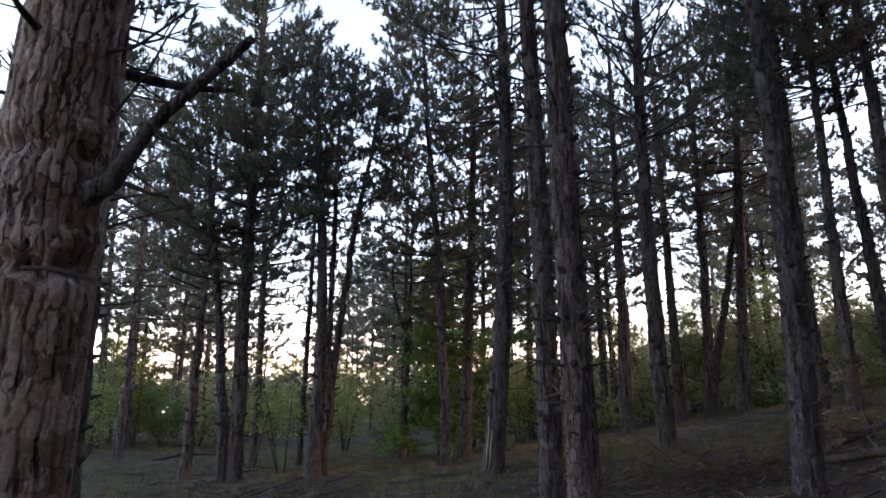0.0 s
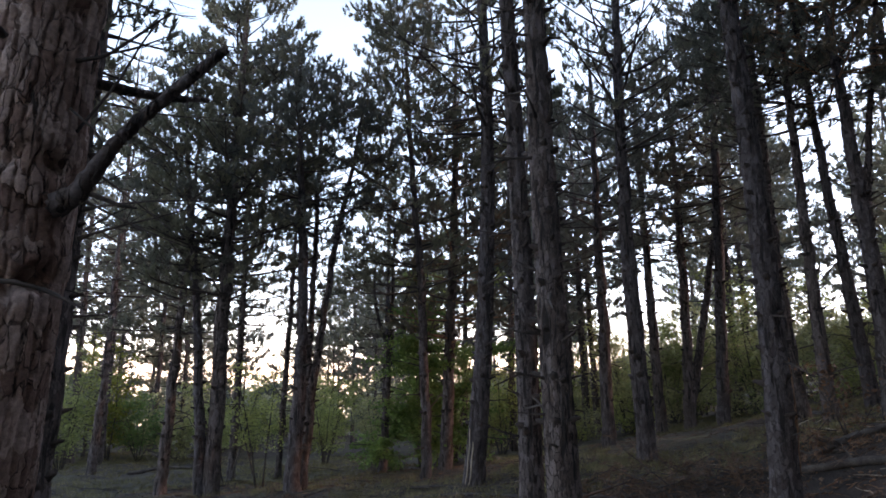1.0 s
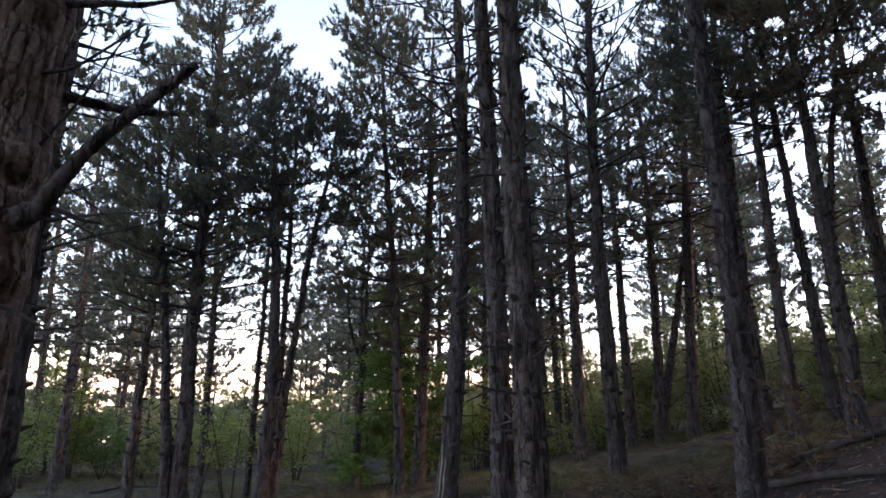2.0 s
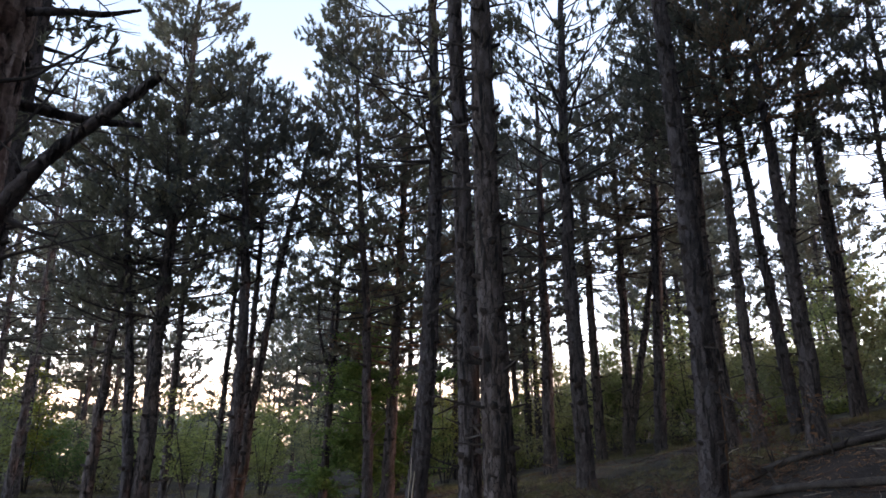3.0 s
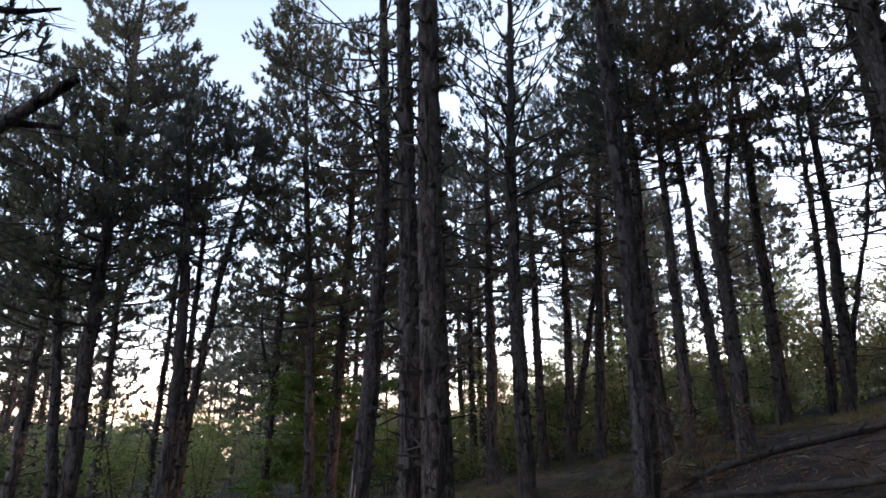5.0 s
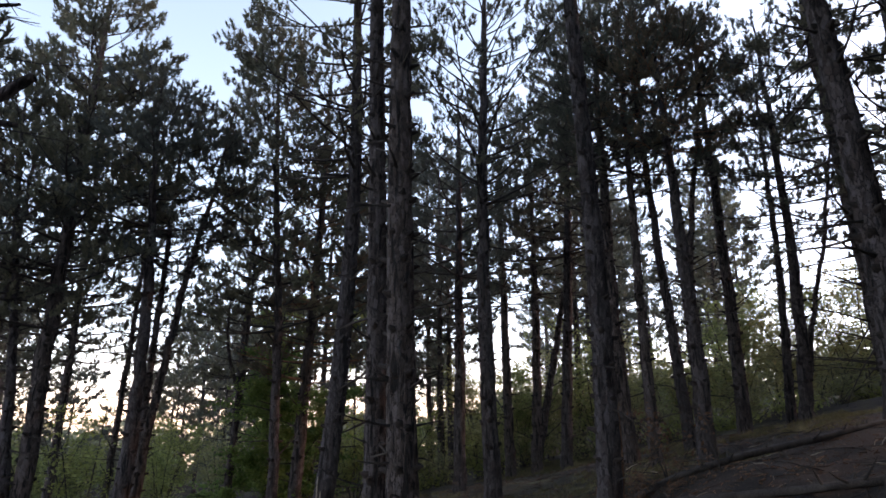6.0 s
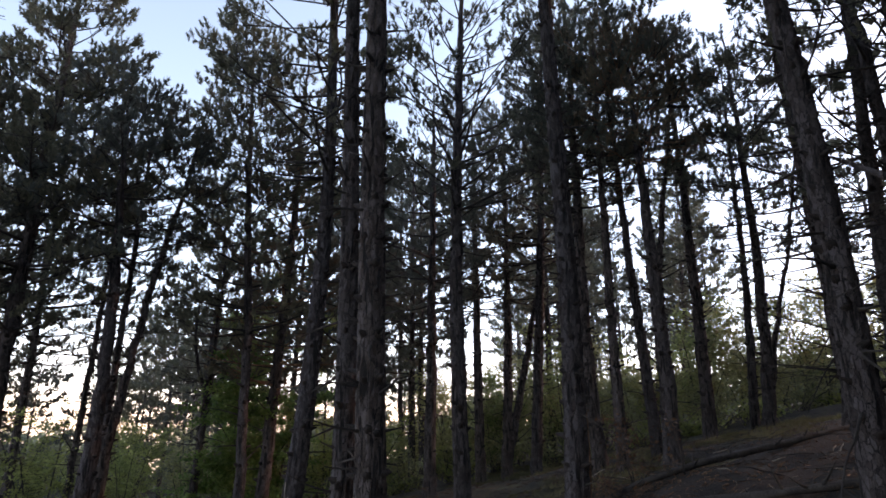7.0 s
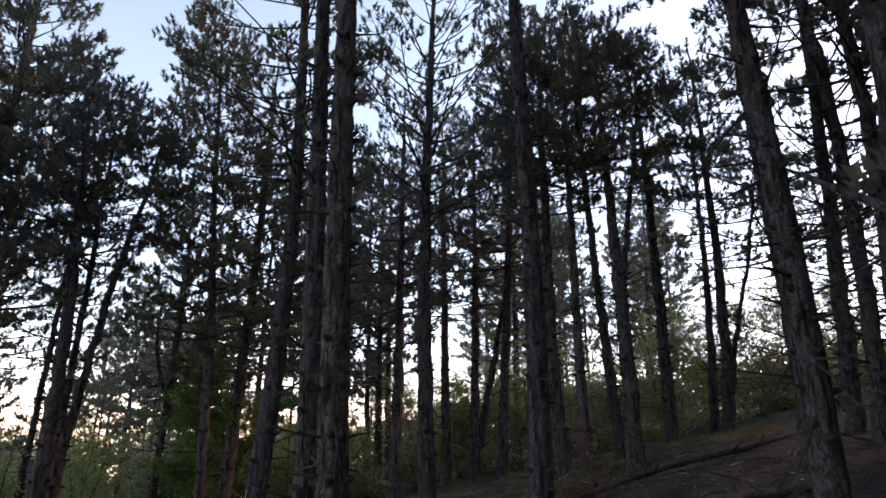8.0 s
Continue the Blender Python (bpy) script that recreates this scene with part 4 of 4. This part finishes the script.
fallen_log([(3.36, 7.6, 0.02), (3.25, 7.0, 0.04), (3.1, 6.4, 0.0)], 0.018, 0.012, "thin fallen stick beside the track", 7, snags=2)
fallen_log([(1.3, 6.6, 0.02), (1.75, 6.9, 0.16), (2.35, 7.2, 0.3)], 0.018, 0.010, "thin crooked branch propped up from the ground", 9, TWIG, 3)
fallen_log([(-8.4, 18.3, 0.0), (-7.9, 19.2, 0.05), (-7.2, 20.1, 0.0)], 0.055, 0.04, "grey log lying across the far clearing", 8)


# ---------------------------------------------------------------- grass, litter, brushwood
def scatter_grass(count, box, seed, tall, mat, name, label, keep=0.5):
    rng = np.random.default_rng(seed)
    x = rng.uniform(box[0], box[1], count)
    y = rng.uniform(box[2], box[3], count)
    p = np.stack([x, y, np.zeros(count)], -1)
    dens = 0.6 * value_noise(p * 0.4, 31) + 0.4 * value_noise(p * 1.7, 32)
    ok = dens > keep
    x, y = x[ok], y[ok]
    n, k = len(x), 6
    c = np.repeat(np.stack([x, y, height(x, y) - 0.01], -1), k, 0)
    c[:, :2] += rng.normal(size=(n * k, 2)) * 0.03
    d = unit(rng.normal(size=(n * k, 3)) * [0.55, 0.55, 0.1] + [0, 0, 1])
    w = unit(np.cross(d, rng.normal(size=(n * k, 3)))) * 0.005
    h = (tall * rng.uniform(0.4, 1.2, n * k))[:, None]
    s = Shape()
    s.add(np.stack([c - w, c + w, c + d * h], 1).reshape(-1, 3), np.arange(3 * n * k).reshape(-1, 3))
    ob = new(name, s.mesh(name, mat, False))
    tagged(ob, label, "grass", kind="stuff")


scatter_grass(17000, (-14, 4, 6, 26), 1, 0.13, GRASS, "grass", "thin patchy grass over the pine litter")
scatter_grass(14000, (1.5, 12, 8, 18), 3, 0.11, GRASS, "grass", "thin grass along the crest of the bank", 0.53)


def scatter_litter(count, box, seed):
    rng = np.random.default_rng(seed)
    x, y = rng.uniform(box[0], box[1], count), rng.uniform(box[2], box[3], count)
    d = unit(rng.normal(size=(count, 3)) * [1, 1, 0.35])
    ln = rng.uniform(0.015, 0.05, count)[:, None]
    c = np.stack([x, y, height(x, y) + 0.012], -1)
    w = unit(np.cross(d, rng.normal(size=(count, 3)))) * rng.uniform(0.002, 0.006, count)[:, None]
    s = Shape()
    s.add(np.stack([c - w - d * ln, c + w - d * ln, c + w + d * ln, c - w + d * ln], 1).reshape(-1, 3), np.arange(4 * count).reshape(-1, 4))
    ob = new("litter", s.mesh("litter", DRY, False))
    tagged(ob, "scattered brown twigs, needles and bark flakes", "litter", kind="stuff")


scatter_litter(20000, (-6, 10, 4, 15), 2)


def brushwood(x, y, wide, deep, tall, count, seed, label):
    """A low heap of cut boughs with rust-brown needles."""
    rng = np.random.default_rng(seed)
    base = np.array([x, y, g(x, y)])
    ob = thing("brushwood", base, label, "brushwood", "fallen wood")
    tw, nd, tips, ways = Shape(), Shape(), [], []
    for i in range(count):
        px, py = rng.normal() * wide * 0.4, rng.normal() * deep * 0.4
        q = np.array([px, py, g(x + px, y + py) - base[2] + rng.uniform(0.0, tall)])
        f = bough(rng, q, rng.uniform(0, 6.28), rng.uniform(0.3, 0.9), rng.normal() * 0.25, 0.1, 6)
        f[:, 2] = np.maximum(f[:, 2], height(f[:, 0] + x, f[:, 1] + y) - base[2] + 0.01)
        tube(tw, f, np.linspace(0.009, 0.003, 6), 4)
        for w in f[2:]:
            tips.append(w)
            ways.append(rng.normal(size=3) * [1, 1, 0.5])
    needles(nd, tips, ways, rng, 10, 0.11, 0.010, 0.12)
    part("branchwork", tw, TWIG, ob, kind="stuff")
    part("needle_litter", nd, DRY, ob, kind="stuff", smooth=False)


brushwood(3.75, 8.0, 1.8, 0.9, 0.24, 90, 1, "low heap of rust-brown cut pine boughs")
brushwood(2.6, 8.7, 1.0, 0.7, 0.12, 14, 2, "low heap of rust-brown cut pine boughs")
brushwood(-3.0, 9.8, 1.2, 0.7, 0.08, 12, 3, "scatter of pale broken boughs by a trunk")
brushwood(5.0, 8.2, 1.4, 0.8, 0.15, 20, 4, "low heap of rust-brown cut pine boughs")


def stick_litter(name, count, box, seed, mat, long_, thick, label):
    """Broken sticks and chips strewn over the ground."""
    rng = np.random.default_rng(seed)
    s = Shape()
    for i in range(count):
        x, y = rng.uniform(box[0], box[1]), rng.uniform(box[2], box[3])
        az, ln = rng.uniform(0, 2 * math.pi), rng.uniform(*long_)
        u = np.linspace(-0.5, 0.5, 5) * ln
        bend = rng.normal(size=5) * 0.03 * ln
        px, py = x + u * math.cos(az) - bend * math.sin(az), y + u * math.sin(az) + bend * math.cos(az)
        r = rng.uniform(*thick)
        tilt = np.maximum(0, rng.normal() * 0.10) * (u + 0.5 * ln)
        tube(s, np.stack([px, py, height(px, py) + r * 0.7 + tilt], -1), np.linspace(r, r * 0.45, 5), 5)
    ob = new(name, s.mesh(name, mat))
    tagged(ob, label, "litter", kind="stuff")


stick_litter("stick_litter", 420, (-1.5, 9, 4.6, 12.5), 3, TWIG, (0.15, 0.9), (0.005, 0.014), "dark broken sticks strewn over the forest floor")
stick_litter("stick_litter", 80, (1.0, 8, 5.5, 10.5), 4, PALE, (0.08, 0.5), (0.004, 0.011), "pale barkless sticks strewn over the bank")
stick_litter("bark_chips", 500, (1.8, 7.0, 6.2, 9.5), 5, BARK_UPPER, (0.03, 0.10), (0.006, 0.016), "rusty bark chips scattered below the trunks")
stick_litter("stick_litter", 160, (-9, -1, 8, 19), 6, TWIG, (0.2, 1.0), (0.006, 0.016), "dark broken sticks strewn over the clearing")
